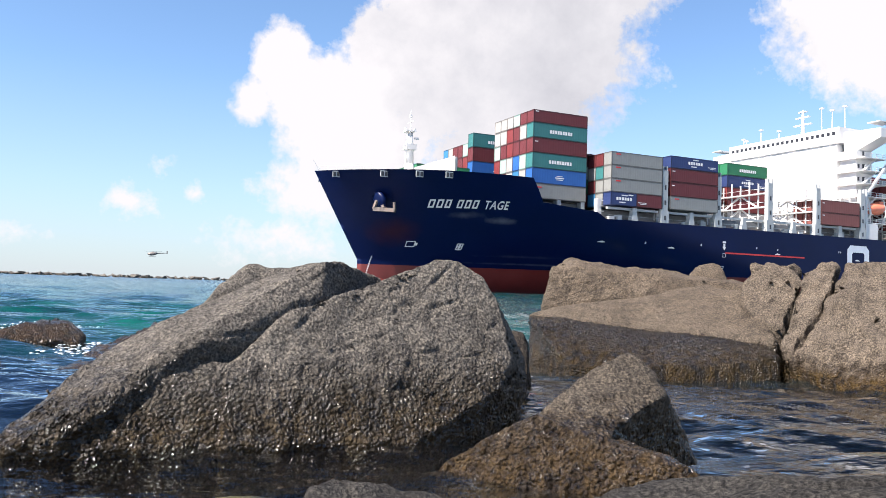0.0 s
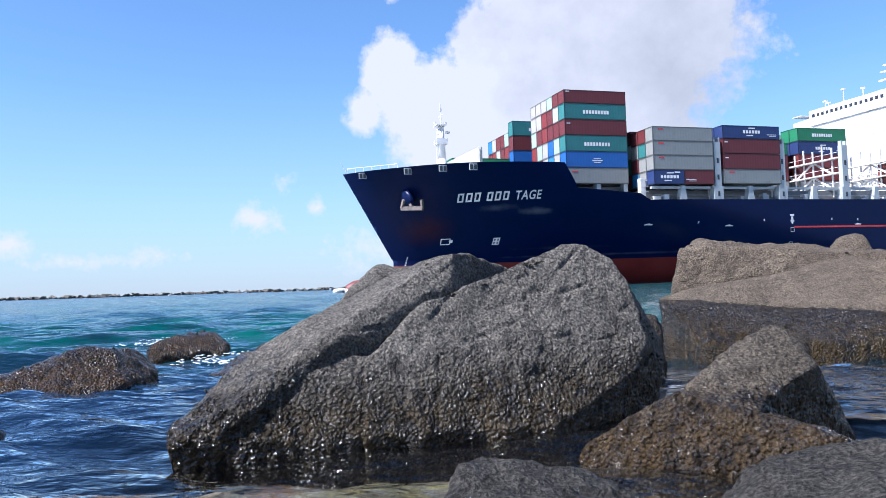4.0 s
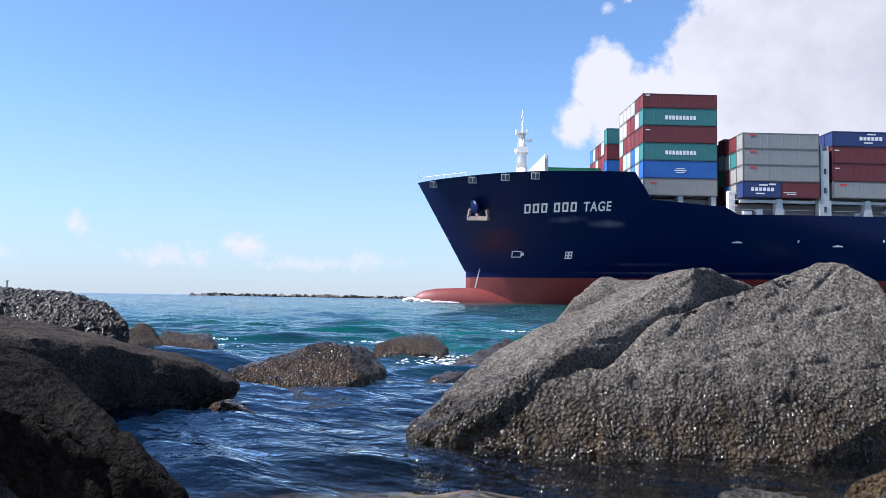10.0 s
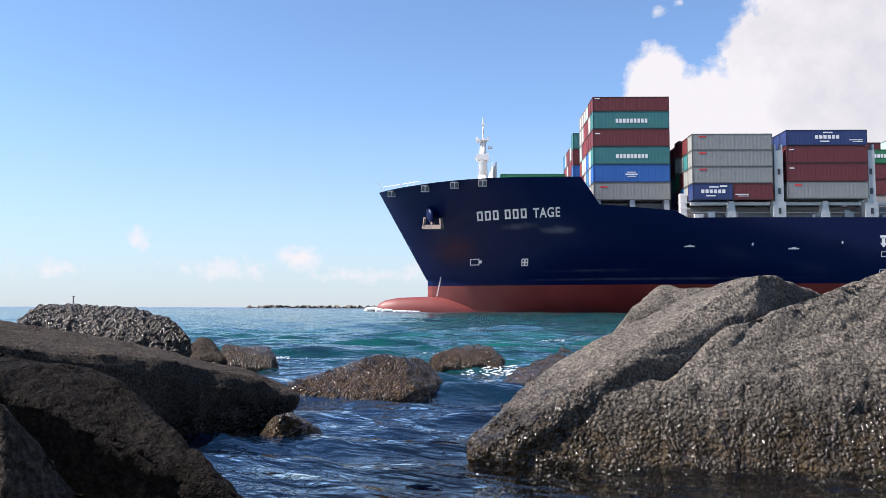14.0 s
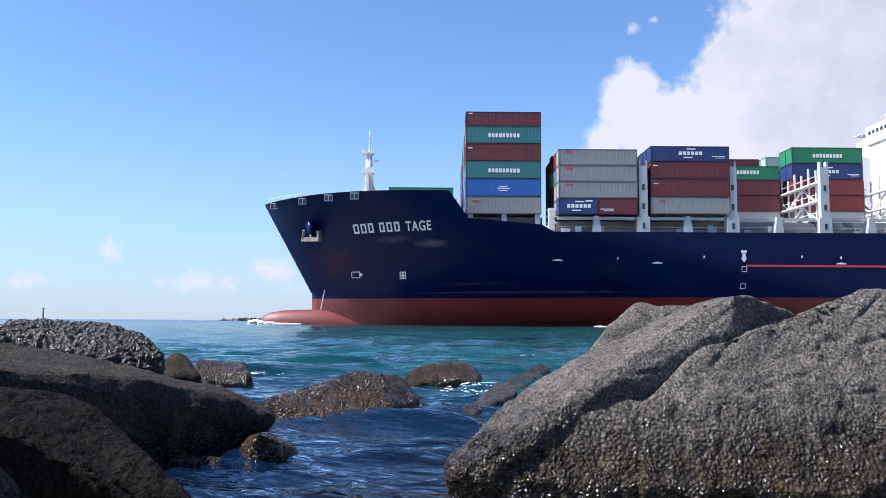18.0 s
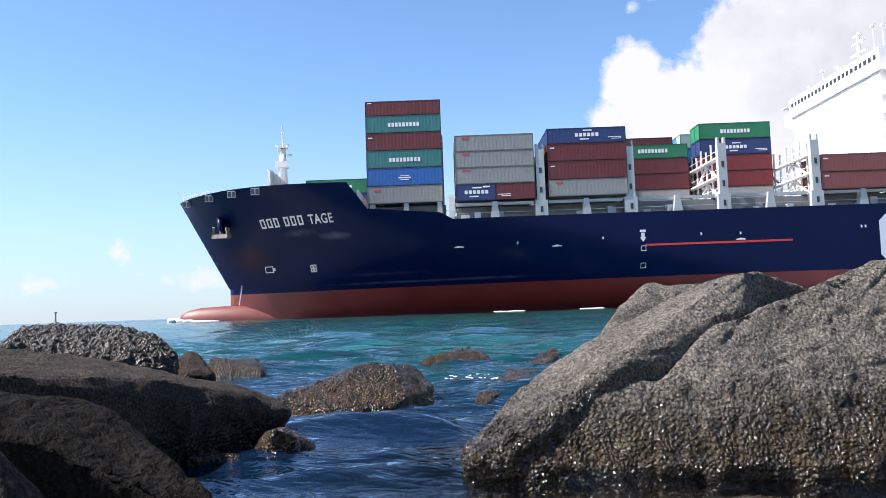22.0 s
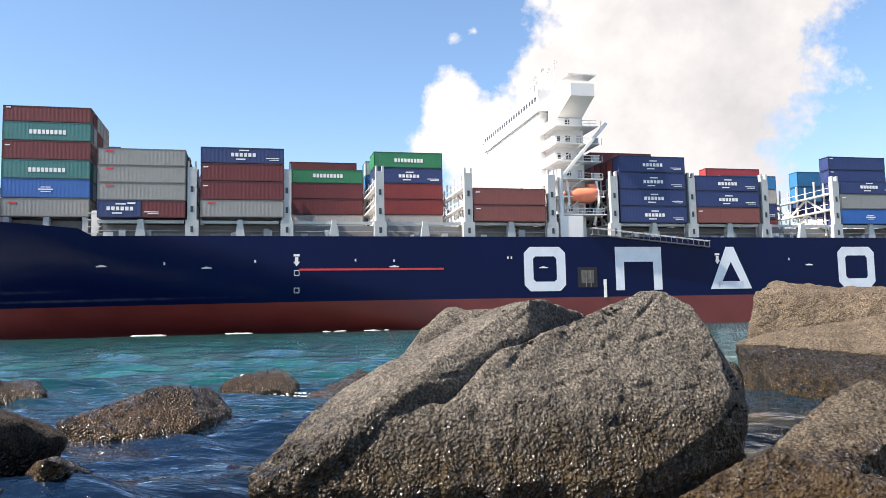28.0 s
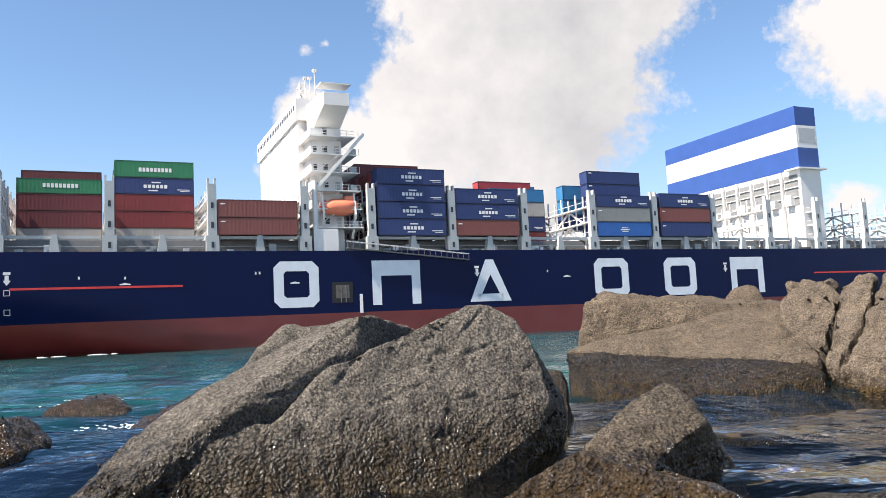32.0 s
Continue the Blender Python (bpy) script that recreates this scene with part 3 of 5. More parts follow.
ROCKS = {
    "big_main": [(0.12, 4.82, 0.98), (0.26, 4.87, 0.98), (0.40, 4.88, 0.87), (0.49, 4.85, 0.75), (0.55, 4.79, 0.59), (0.58, 4.70, 0.41), (0.52, 4.58, 0.26), (0.35, 4.47, 0.19), (0.11, 4.27, 0.03), (-0.21, 4.56, 0.80), (-0.39, 4.42, 0.71), (-0.65, 4.27, 0.65), (-0.75, 4.16, 0.53), (-0.90, 4.00, 0.38), (0.72, 4.99, 0.26), (0.69, 5.01, 0.39), (0.65, 4.91, 0.07), (0.44, 4.84, -0.00), (0.20, 4.69, -0.07), (0.13, 5.66, 0.95), (-0.62, 5.57, 0.50), (0.63, 5.65, 0.26), (0.64, 5.85, -0.40), (-0.90, 5.13, -0.40), (0.04, 4.22, 0.01), (-0.42, 4.02, 0.02), (-0.86, 3.82, 0.04), (0.04, 4.28, -0.40), (-0.42, 4.08, -0.40), (-0.86, 3.88, -0.40)],
    "big_ridge": [(-0.54, 4.55, 0.95), (-0.50, 4.57, 0.95), (-0.49, 4.44, 0.74), (-0.39, 4.96, 0.89), (-0.25, 5.19, 0.84), (-0.29, 4.98, 0.73), (-0.60, 4.34, 0.73), (-0.85, 4.17, 0.69), (-1.02, 4.00, 0.56), (-1.03, 3.96, 0.50), (-1.24, 3.79, 0.36), (-1.47, 3.59, 0.19), (-1.62, 3.47, 0.10), (-0.72, 4.61, 0.64), (-0.81, 4.48, 0.49), (-0.98, 4.28, 0.39), (-1.08, 4.13, 0.42), (-1.29, 3.90, 0.26), (-1.51, 3.68, 0.09), (-0.70, 4.64, 0.91), (-0.91, 4.50, 0.79), (-1.14, 4.36, 0.67), (-1.52, 4.02, 0.43), (-1.68, 3.80, 0.27), (-1.75, 3.59, 0.13), (-1.72, 4.36, -0.30), (-0.68, 5.70, -0.30), (-1.79, 5.41, -0.30), (-1.71, 3.47, 0.07), (-1.54, 3.49, 0.05), (-1.44, 3.60, 0.07), (-1.71, 3.53, -0.30), (-1.54, 3.55, -0.30), (-1.44, 3.66, -0.30)],
    "back_grey": [(-1.96, 6.72, 0.50), (-1.73, 6.79, 0.77), (-1.53, 6.93, 0.96), (-1.06, 7.12, 0.93), (-0.81, 7.35, 0.83), (-1.56, 7.64, 0.97), (-1.99, 6.57, -0.40), (-0.96, 6.56, -0.40), (-0.83, 8.02, -0.40), (-2.02, 7.81, -0.40)],
    "right_block": [(0.17, 3.61, 0.02), (0.30, 3.61, 0.10), (0.43, 3.62, 0.17), (0.60, 3.62, 0.27), (0.68, 3.54, 0.20), (0.71, 3.47, 0.13), (0.75, 3.41, 0.07), (0.94, 3.33, 0.07), (1.10, 3.31, 0.12), (1.21, 3.25, 0.11), (1.22, 3.21, 0.05), (0.70, 3.36, -0.03), (0.23, 3.50, -0.08), (0.05, 3.56, -0.40), (0.59, 3.34, -0.40), (1.32, 3.52, -0.40), (1.42, 4.30, -0.40), (0.60, 4.55, -0.40), (0.80, 4.30, 0.15)],
    "right_cap": [(1.02, 4.01, 0.48), (1.10, 4.05, 0.51), (1.15, 4.05, 0.51), (1.21, 4.04, 0.46), (1.24, 3.84, 0.35), (0.97, 3.59, 0.24), (0.86, 3.49, 0.16), (0.73, 3.45, 0.13), (0.67, 3.57, 0.18), (0.63, 3.75, 0.26), (0.78, 3.86, 0.36), (1.45, 4.27, 0.10), (1.53, 4.23, -0.11), (1.32, 4.23, -0.05), (1.13, 4.13, -0.07), (0.87, 3.83, 0.02), (1.38, 4.17, 0.18), (1.15, 4.50, 0.36), (1.38, 4.40, 0.19), (0.82, 4.56, -0.10), (1.35, 4.50, -0.10)],
    "slab_back": [(1.51, 9.98, 1.12), (1.41, 9.89, 0.60), (1.77, 10.14, 1.19), (3.18, 10.02, 1.05), (3.92, 9.77, 0.95), (4.06, 9.50, 0.38), (1.92, 11.13, 1.23), (4.21, 10.73, 1.00), (1.48, 9.98, -0.40), (3.70, 9.43, -0.40), (4.24, 10.83, -0.40), (1.68, 11.47, -0.40)],
    "slab_front": [(1.17, 9.31, 0.54), (1.24, 9.40, 0.56), (1.47, 9.88, 0.58), (3.43, 9.73, 0.93), (3.69, 9.43, 0.90), (3.77, 8.86, 0.53), (3.70, 8.46, 0.34), (3.10, 8.63, 0.38), (2.36, 9.00, 0.47), (1.75, 9.13, 0.50), (1.28, 9.30, -0.40), (2.60, 9.04, -0.40), (3.73, 8.44, -0.40), (4.09, 9.27, -0.40), (1.41, 9.99, -0.40)],
    "slab_shelf": [(1.16, 9.21, 0.53), (1.24, 8.90, 0.43), (1.38, 8.43, 0.18), (1.48, 8.16, 0.06), (2.30, 7.93, 0.09), (2.85, 7.92, 0.12), (3.58, 8.07, 0.23), (3.57, 8.40, 0.31), (2.34, 8.96, 0.44), (1.17, 8.96, 0.02), (1.18, 9.01, -0.40), (1.51, 8.16, -0.40), (2.82, 7.83, -0.40), (3.58, 7.96, -0.40), (4.09, 9.27, -0.40), (1.41, 9.99, -0.40)],
    "knob": [(3.55, 11.06, 1.06), (3.73, 11.11, 1.24), (3.95, 11.04, 1.25), (4.06, 10.89, 1.04), (4.07, 11.63, 1.26), (3.42, 10.87, -0.40), (4.05, 10.66, -0.40), (4.40, 11.64, -0.40), (3.73, 11.86, -0.40)],
    "right_big_a": [(3.57, 9.15, 0.97), (3.75, 9.19, 1.23), (4.11, 9.04, 1.22), (4.17, 8.85, 1.02), (3.76, 8.65, 0.41), (3.59, 8.93, 0.69), (4.38, 9.58, 1.18), (3.89, 8.70, 0.57), (3.65, 8.80, -0.40), (3.91, 8.70, -0.40), (4.25, 9.20, -0.40), (3.99, 9.31, -0.40)],
    "right_big_c": [(4.35, 8.60, 0.89), (4.60, 8.70, 1.21), (4.68, 8.54, 1.27), (5.04, 8.23, 1.21), (5.26, 7.74, 0.84), (3.81, 8.25, 0.19), (3.85, 8.07, 0.12), (4.09, 7.61, -0.04), (4.46, 7.17, -0.05), (4.30, 7.95, 0.54), (4.32, 8.28, 0.94), (5.35, 8.86, 1.12), (4.06, 7.74, -0.40), (4.48, 7.05, -0.40), (5.57, 7.89, -0.40), (3.99, 9.31, -0.40)],
    "right_big_b": [(4.20, 8.95, 1.14), (4.40, 8.91, 1.22), (4.49, 8.76, 1.14), (4.26, 8.53, 0.83), (4.04, 8.41, 0.51), (3.77, 8.26, 0.27), (3.74, 8.44, 0.37), (4.06, 8.74, 0.71), (4.71, 9.43, 1.23), (3.73, 8.44, -0.40), (3.93, 8.25, -0.40), (4.51, 9.08, -0.40)],
    "gap_dark": [(0.73, 6.46, 0.49), (0.81, 6.36, 0.46), (0.85, 6.27, 0.35), (0.85, 6.17, 0.22), (0.69, 6.26, 0.43), (0.88, 7.06, 0.44), (0.62, 6.37, 0.24), (0.83, 6.19, -0.08), (0.59, 6.39, -0.11), (0.93, 7.09, -0.06), (0.63, 7.09, -0.07)],
    "near_a": [(-0.24, 2.27, 0.14), (-0.21, 2.43, 0.21), (-0.14, 2.54, 0.22), (0.00, 2.56, 0.20), (0.18, 2.51, 0.17), (0.34, 2.41, 0.13), (0.40, 2.35, 0.09), (0.09, 2.01, 0.07), (-0.13, 2.04, 0.10), (-0.07, 2.95, 0.08), (-0.22, 2.23, -0.50), (0.38, 2.26, -0.50), (0.44, 2.95, -0.50), (-0.27, 2.93, -0.50)],
    "near_b": [(0.46, 2.25, 0.13), (0.62, 2.37, 0.22), (0.80, 2.44, 0.25), (0.95, 2.39, 0.24), (1.11, 2.28, 0.28), (1.29, 2.19, 0.33), (1.43, 2.00, 0.38), (1.13, 1.47, 0.25), (0.57, 1.77, 0.13), (1.42, 2.68, 0.20), (0.44, 2.05, -0.50), (1.22, 1.77, -0.50), (1.64, 2.45, -0.50), (0.72, 2.81, -0.50)],
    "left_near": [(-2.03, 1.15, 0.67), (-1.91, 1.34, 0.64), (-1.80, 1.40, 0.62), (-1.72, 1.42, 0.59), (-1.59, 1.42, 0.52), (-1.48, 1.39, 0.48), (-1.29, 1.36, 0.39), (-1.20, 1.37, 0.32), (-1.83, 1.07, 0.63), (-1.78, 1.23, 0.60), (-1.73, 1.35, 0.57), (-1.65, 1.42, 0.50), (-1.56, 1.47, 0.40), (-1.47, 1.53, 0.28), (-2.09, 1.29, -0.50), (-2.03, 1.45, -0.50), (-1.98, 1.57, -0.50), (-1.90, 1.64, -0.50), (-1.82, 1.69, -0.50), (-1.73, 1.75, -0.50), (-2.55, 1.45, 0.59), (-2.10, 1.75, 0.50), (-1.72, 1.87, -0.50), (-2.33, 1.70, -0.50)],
    "left_corner": [(-1.19, 0.75, 0.63), (-1.18, 0.81, 0.57), (-1.16, 0.85, 0.52), (-1.14, 0.88, 0.46), (-1.10, 0.92, 0.40), (-1.13, 0.73, 0.54), (-1.11, 0.76, 0.46), (-1.06, 0.81, 0.37), (-1.18, 0.86, -0.50), (-1.16, 0.90, -0.50), (-1.12, 0.94, -0.50), (-1.15, 0.74, -0.50), (-1.13, 0.78, -0.50), (-1.08, 0.83, -0.50), (-1.50, 0.75, 0.45), (-1.60, 0.90, -0.50)],
    "left_dark": [(-4.36, 2.62, 0.66), (-4.78, 3.75, 0.58), (-4.36, 4.07, 0.47), (-4.01, 4.27, 0.38), (-3.63, 4.52, 0.22), (-3.38, 4.36, 0.15), (-3.51, 3.92, 0.35), (-3.56, 3.48, 0.45), (-3.66, 2.87, 0.55), (-3.62, 2.17, 0.60), (-5.04, 3.19, 0.67), (-4.19, 4.77, -0.40), (-5.32, 3.43, -0.40), (-4.07, 5.12, -0.02), (-3.89, 4.48, -0.02), (-3.75, 3.91, -0.02), (-3.62, 3.35, -0.02), (-3.57, 2.95, -0.02), (-4.17, 5.17, -0.40), (-3.99, 4.53, -0.40), (-3.85, 3.96, -0.40), (-3.72, 3.40, -0.40), (-3.67, 3.00, -0.40)],
    "left_far": [(-7.10, 4.90, 0.63), (-7.25, 5.22, 0.78), (-7.10, 5.58, 0.79), (-6.78, 5.97, 0.76), (-6.38, 6.10, 0.66), (-6.10, 6.10, 0.44), (-6.04, 6.02, 0.31), (-6.54, 5.15, 0.37), (-7.41, 6.46, 0.74), (-7.92, 5.83, 0.75), (-7.02, 4.85, -0.40), (-6.03, 6.03, -0.40), (-7.02, 6.88, -0.40), (-8.03, 5.67, -0.40)],
    "left_far_b": [(-6.53, 6.52, 0.39), (-6.48, 6.71, 0.41), (-6.30, 6.74, 0.34), (-6.09, 6.66, 0.19), (-6.35, 6.42, 0.20), (-6.81, 7.09, 0.36), (-6.55, 6.50, -0.40), (-6.22, 6.81, -0.40), (-6.81, 7.36, -0.40), (-7.07, 7.11, -0.40)],
    "left_low": [(-7.49, 8.09, 0.25), (-7.19, 8.62, 0.23), (-6.88, 8.49, 0.09), (-7.30, 8.00, 0.06), (-7.67, 9.26, 0.17), (-7.37, 7.93, -0.40), (-6.82, 8.41, -0.40), (-7.64, 9.28, -0.40), (-8.13, 8.86, -0.40)],
    "mid_brown": [(-4.58, 5.73, 0.11), (-3.97, 6.30, 0.30), (-3.75, 6.42, 0.32), (-3.87, 6.96, 0.27), (-3.51, 6.79, 0.06), (-3.47, 6.15, 0.05), (-3.54, 6.00, -0.02), (-4.04, 5.67, 0.01), (-4.44, 5.64, 0.08), (-4.08, 7.45, 0.22), (-4.63, 7.01, 0.15), (-4.45, 5.57, -0.40), (-3.77, 5.79, -0.40), (-3.38, 6.51, -0.40), (-4.03, 7.48, -0.40), (-5.01, 6.87, -0.40)],
    "mid_far": [(-4.94, 9.17, 0.12), (-4.76, 9.49, 0.26), (-4.45, 9.75, 0.27), (-4.27, 9.83, 0.18), (-4.11, 9.78, 0.10), (-4.11, 9.57, 0.03), (-4.79, 9.14, 0.06), (-4.83, 10.45, 0.22), (-4.93, 9.18, -0.40), (-4.07, 9.58, -0.40), (-4.57, 10.57, -0.40), (-5.38, 10.19, -0.40)],
    "low_strip": [(-3.16, 6.93, -0.02), (-3.58, 8.77, 0.05), (-4.19, 12.24, 0.10), (-3.95, 12.01, 0.07), (-3.03, 7.95, 0.03), (-3.01, 6.86, -0.04), (-3.11, 6.61, -0.35), (-3.60, 8.71, -0.35), (-4.30, 12.70, -0.35), (-4.02, 12.44, -0.35), (-2.96, 7.78, -0.35), (-2.94, 6.52, -0.35)],
    "left_shelf": [(-3.45, 3.46, 0.01), (-3.74, 3.88, 0.03), (-3.71, 4.26, 0.03), (-3.39, 4.01, 0.01), (-3.19, 3.62, 0.01), (-3.45, 3.41, -0.35), (-3.78, 3.88, -0.35), (-3.75, 4.32, -0.35), (-3.38, 4.03, -0.35), (-3.15, 3.59, -0.35)],
    "small_near": [(-3.30, 3.85, -0.02), (-3.08, 3.87, -0.02), (-3.03, 4.13, -0.02), (-3.36, 4.35, -0.02), (-3.54, 4.23, -0.02), (-3.30, 3.82, -0.35), (-3.06, 3.84, -0.35), (-3.00, 4.14, -0.35), (-3.37, 4.39, -0.35), (-3.58, 4.25, -0.35), (-2.99, 3.69, 0.16), (-3.01, 3.80, 0.15), (-2.94, 3.80, 0.11)],
}
# a second lobe of the same stone, split from the rest by a notch
LOBES = {"big_main": [(-0.90, 4.01, 0.40), (-1.16, 3.90, 0.42), (-1.28, 3.78, 0.29), (-1.49, 3.57, 0.10), (-0.69, 4.13, 0.32), (-0.90, 4.90, 0.30), (-1.50, 4.60, 0.00), (-1.69, 5.13, -0.40), (-0.60, 5.13, -0.40), (-1.46, 3.56, 0.06), (-1.06, 3.73, 0.04), (-0.72, 3.94, 0.02), (-1.46, 3.62, -0.40), (-1.06, 3.79, -0.40), (-0.72, 4.00, -0.40)]}
ROCK_LOOK = {
    "big_main": (GRANITE, "large grey granite boulder, dry above and wet at the waterline", 0.017),
    "big_ridge": (GRANITE, "grey granite ridge block leaning on the large boulder", 0.017),
    "back_grey": (GRANITE, "smooth grey boulder behind the large one", 0.08),
    "right_block": (GRANITE_BROWN, "low wet boulder covered with golden-brown weed", 0.017),
    "right_cap": (GRANITE_DRY, "grey-brown wedge-shaped boulder with an overhanging shaded side, on the weedy one", 0.017),
    "slab_back": (GRANITE_WARM, "pale flat-topped granite slab in the sun", 0.045),
    "slab_front": (GRANITE_SLAB, "long sloping granite slab", 0.03),
    "slab_shelf": (GRANITE_SHELF, "dark wet shelf of rock with weedy edge", 0.03),
    "knob": (GRANITE_WARM, "small rounded pale boulder on the slabs", 0.08),
    "right_big_a": (GRANITE_CLEFT, "rounded pale boulder beside a dark cleft", 0.035),
    "right_big_b": (GRANITE_CLEFT, "narrow pale buttress of split granite", 0.03),
    "right_big_c": (GRANITE_CLEFT, "tall pale fissured granite boulder", 0.035),
    "gap_dark": (GRANITE_SHADED_LEDGE, "dark boulder wedged in the gap behind the large one", 0.03),
    "near_a": (GRANITE_SLATE, "rounded dark grey boulder close to the shore", 0.014),
    "near_b": (GRANITE_SLATE, "broad dark grey boulder close to the shore", 0.014),
    "left_near": (GRANITE_SHADE, "steep boulder, coloured near black for its shaded face", 0.02),
    "left_corner": (GRANITE_SHADED_LEDGE, "rough dark brown boulder at the foot of the steep one", 0.02),
    "left_dark": (GRANITE_SHADED_LEDGE, "flat-topped boulder, coloured dark for its shaded face", 0.03),
    "left_far": (GRANITE_PITTED, "rough pitted grey boulder glinting in the sun", 0.02),
    "left_far_b": (GRANITE_SHADED_LEDGE, "small dark boulder beside the pitted one", 0.07),
    "left_low": (GRANITE_WET, "low wet brown rock awash", 0.07),
    "mid_brown": (GRANITE_WET, "wet brown boulder with a tilted end face", 0.03),
    "mid_far": (GRANITE_WET, "low wet rock at the edge of the deep water", 0.07),
    "low_strip": (GRANITE_WET, "low weedy rocks beside the large boulder", 0.05),
    "left_shelf": (GRANITE_WET, "flat brown rock awash in the shallows", 0.03),
    "small_near": (GRANITE_DRY, "small pointed brown rock in the shallows", 0.02),
}
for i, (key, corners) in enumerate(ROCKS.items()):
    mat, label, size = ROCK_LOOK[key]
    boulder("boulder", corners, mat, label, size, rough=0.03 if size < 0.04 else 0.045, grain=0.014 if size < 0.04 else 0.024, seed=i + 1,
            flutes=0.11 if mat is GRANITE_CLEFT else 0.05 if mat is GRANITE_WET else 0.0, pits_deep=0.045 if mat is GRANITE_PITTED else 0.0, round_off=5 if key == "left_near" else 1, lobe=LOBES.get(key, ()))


# ---- sea and bed ----
def sheet(name, xs, ys, z_of, mat):
    X, Y = np.meshgrid(xs, ys)
    Z = z_of(X, Y)
    co = np.stack([X, Y, Z], -1).reshape(-1, 3)
    nx, ny = len(xs), len(ys)
    i = (np.arange(ny - 1)[:, None] * nx + np.arange(nx - 1)[None, :]).ravel()
    quads = np.stack([i, i + 1, i + nx + 1, i + nx], 1)
    me = bpy.data.meshes.new(name)
    me.vertices.add(len(co))
    me.vertices.foreach_set("co", co.ravel())
    me.loops.add(quads.size)
    me.loops.foreach_set("vertex_index", quads.ravel())
    me.polygons.add(len(quads))
    me.polygons.foreach_set("loop_start", np.arange(0, quads.size, 4))
    me.update(calc_edges=True)
    me.polygons.foreach_set("use_smooth", [True] * len(quads))
    me.materials.append(mat)
    return new(name, me)


def spread(limit, core, step, grow):
    """Even steps out to core, then growing ones out to limit."""
    out, x, d = [0.0], 0.0, step
    while x < limit:
        if x > core:
            d *= grow
        x += d
        out.append(x)
    a = np.array(out)
    return np.concatenate([-a[:0:-1], a])


WAVES = []
wave_rng = random.Random(4)
for k in range(34):
    lam = 0.22 * 1.13 ** k
    heading = radians(-95 + wave_rng.uniform(-38, 38))
    WAVES.append((2 * math.pi / lam * math.cos(heading), 2 * math.pi / lam * math.sin(heading), wave_rng.uniform(0, 6.28), min(0.0125 * lam ** 0.9, 0.02)))


def sea_height(X, Y):
    D = np.hypot(X, Y - 4)
    Z = np.zeros_like(X)
    shelter = 1 - (0.45 * np.clip((X + 6.0) / 2.0, 0, 1) + 0.35 * np.clip((X + 1.5) / 1.5, 0, 1)) * np.clip((9 - Y) / 2, 0, 1)
    for kx, ky, ph, amp in WAVES:
        lam = 2 * math.pi / math.hypot(kx, ky)
        fade = np.clip(1.6 - D / (lam * 45), 0, 1)
        if lam > 0.8:
            fade = fade * shelter
        s = np.sin(kx * X + ky * Y + ph)
        Z += amp * fade * (s + 0.4 * (s * s - 0.5))
    return Z - 0.01


sea_x, sea_y = spread(4500, 14, 0.07, 1.06), spread(4500, 14, 0.07, 1.06) + 4
sea = tagged(sheet("water", sea_x, sea_y, sea_height, WATER), "rippled sea, clear at the shore and turquoise further out", "sea", kind="structure")


def bed_height(X, Y):
    D = np.clip((Y - 3.0) / 9.0, 0, 1)
    Z = -0.13 - 2.8 * D ** 1.4 - 0.24 * np.clip((X + 1.0) / -3.0, 0, 1)
    for k, (kx, ky, a) in enumerate(((1.3, 0.8, 0.03), (-2.1, 1.7, 0.022), (3.7, 3.1, 0.02), (6.3, -5.2, 0.016), (9.1, 8.3, 0.012))):
        Z += a * np.sin(kx * X + ky * Y + k) * np.sin(ky * X - kx * Y * 0.8 + 2 * k)
    return Z


bed_axis = spread(4500, 9, 0.09, 1.25)
tagged(sheet("ground", bed_axis, bed_axis + 3, bed_height, BED), "brown stony sea bed with weed", "sea bed", kind="structure")


# ---- far breakwater and beacon ----
def far_point(az, dist):
    d = direction(az, 0)
    return Vector((d.x * dist, d.y * dist, 0))


bm = bmesh.new()
rng = random.Random(11)
for k in range(420):
    f = k / 419
    az = 40.9 - 62 * f
    base = far_point(az, 620 + 40 * math.sin(f * 3))
    s = rng.uniform(1.2, 2.5)
    pts = [bm.verts.new(base + Vector((rng.uniform(-1, 1) * 1.5 * s, rng.uniform(-1, 1) * 1.5 * s, rng.uniform(-0.4, 1.25) * s))) for _ in range(7)]
    bmesh.ops.convex_hull(bm, input=pts)
breakwater = tagged(mesh_object("breakwater", bm, GRANITE), "distant rubble breakwater of grey boulders", "breakwater", kind="stuff")


# ---- the container ship; x forward, y to port, z up from the waterline ----
ship = thing("container_ship", "long navy blue container ship with red boot-topping", "ship")
HALF = 24.1


def stem_x(z):
    if z >= 5.6:
        return 8.8 + (z - 5.6) * (17.8 - 8.8) / (21.9 - 5.6)
    return 8.7


def breadth(x, z):
    u = stem_x(z) - x
    if u <= 0:
        return 0.0
    length, power = max(30.0, 95 - 2.42 * z), 0.9 + 0.11 * max(z, 0)
    r = 1 - (1 - min(1, u / length)) ** power
    if x < -255:
        r *= 1 - 0.22 * ((-255 - x) / 30) ** 2 * max(0.0, 1 - z / 14)
    return HALF * r


def deck_z(x):
    """The top edge of the hull's side."""
    pts = [(17.8, 21.9), (10, 21.55), (-15.9, 20.9), (-18.9, 16.8), (-30.2, 15.7), (-32.2, 14.6), (-290, 14.6)]
    for (xa, za), (xb, zb) in zip(pts, pts[1:]):
        if x >= xb:
            return za + (xa - x) / (xa - xb) * (zb - za) if xa > x else za
    return 14.6


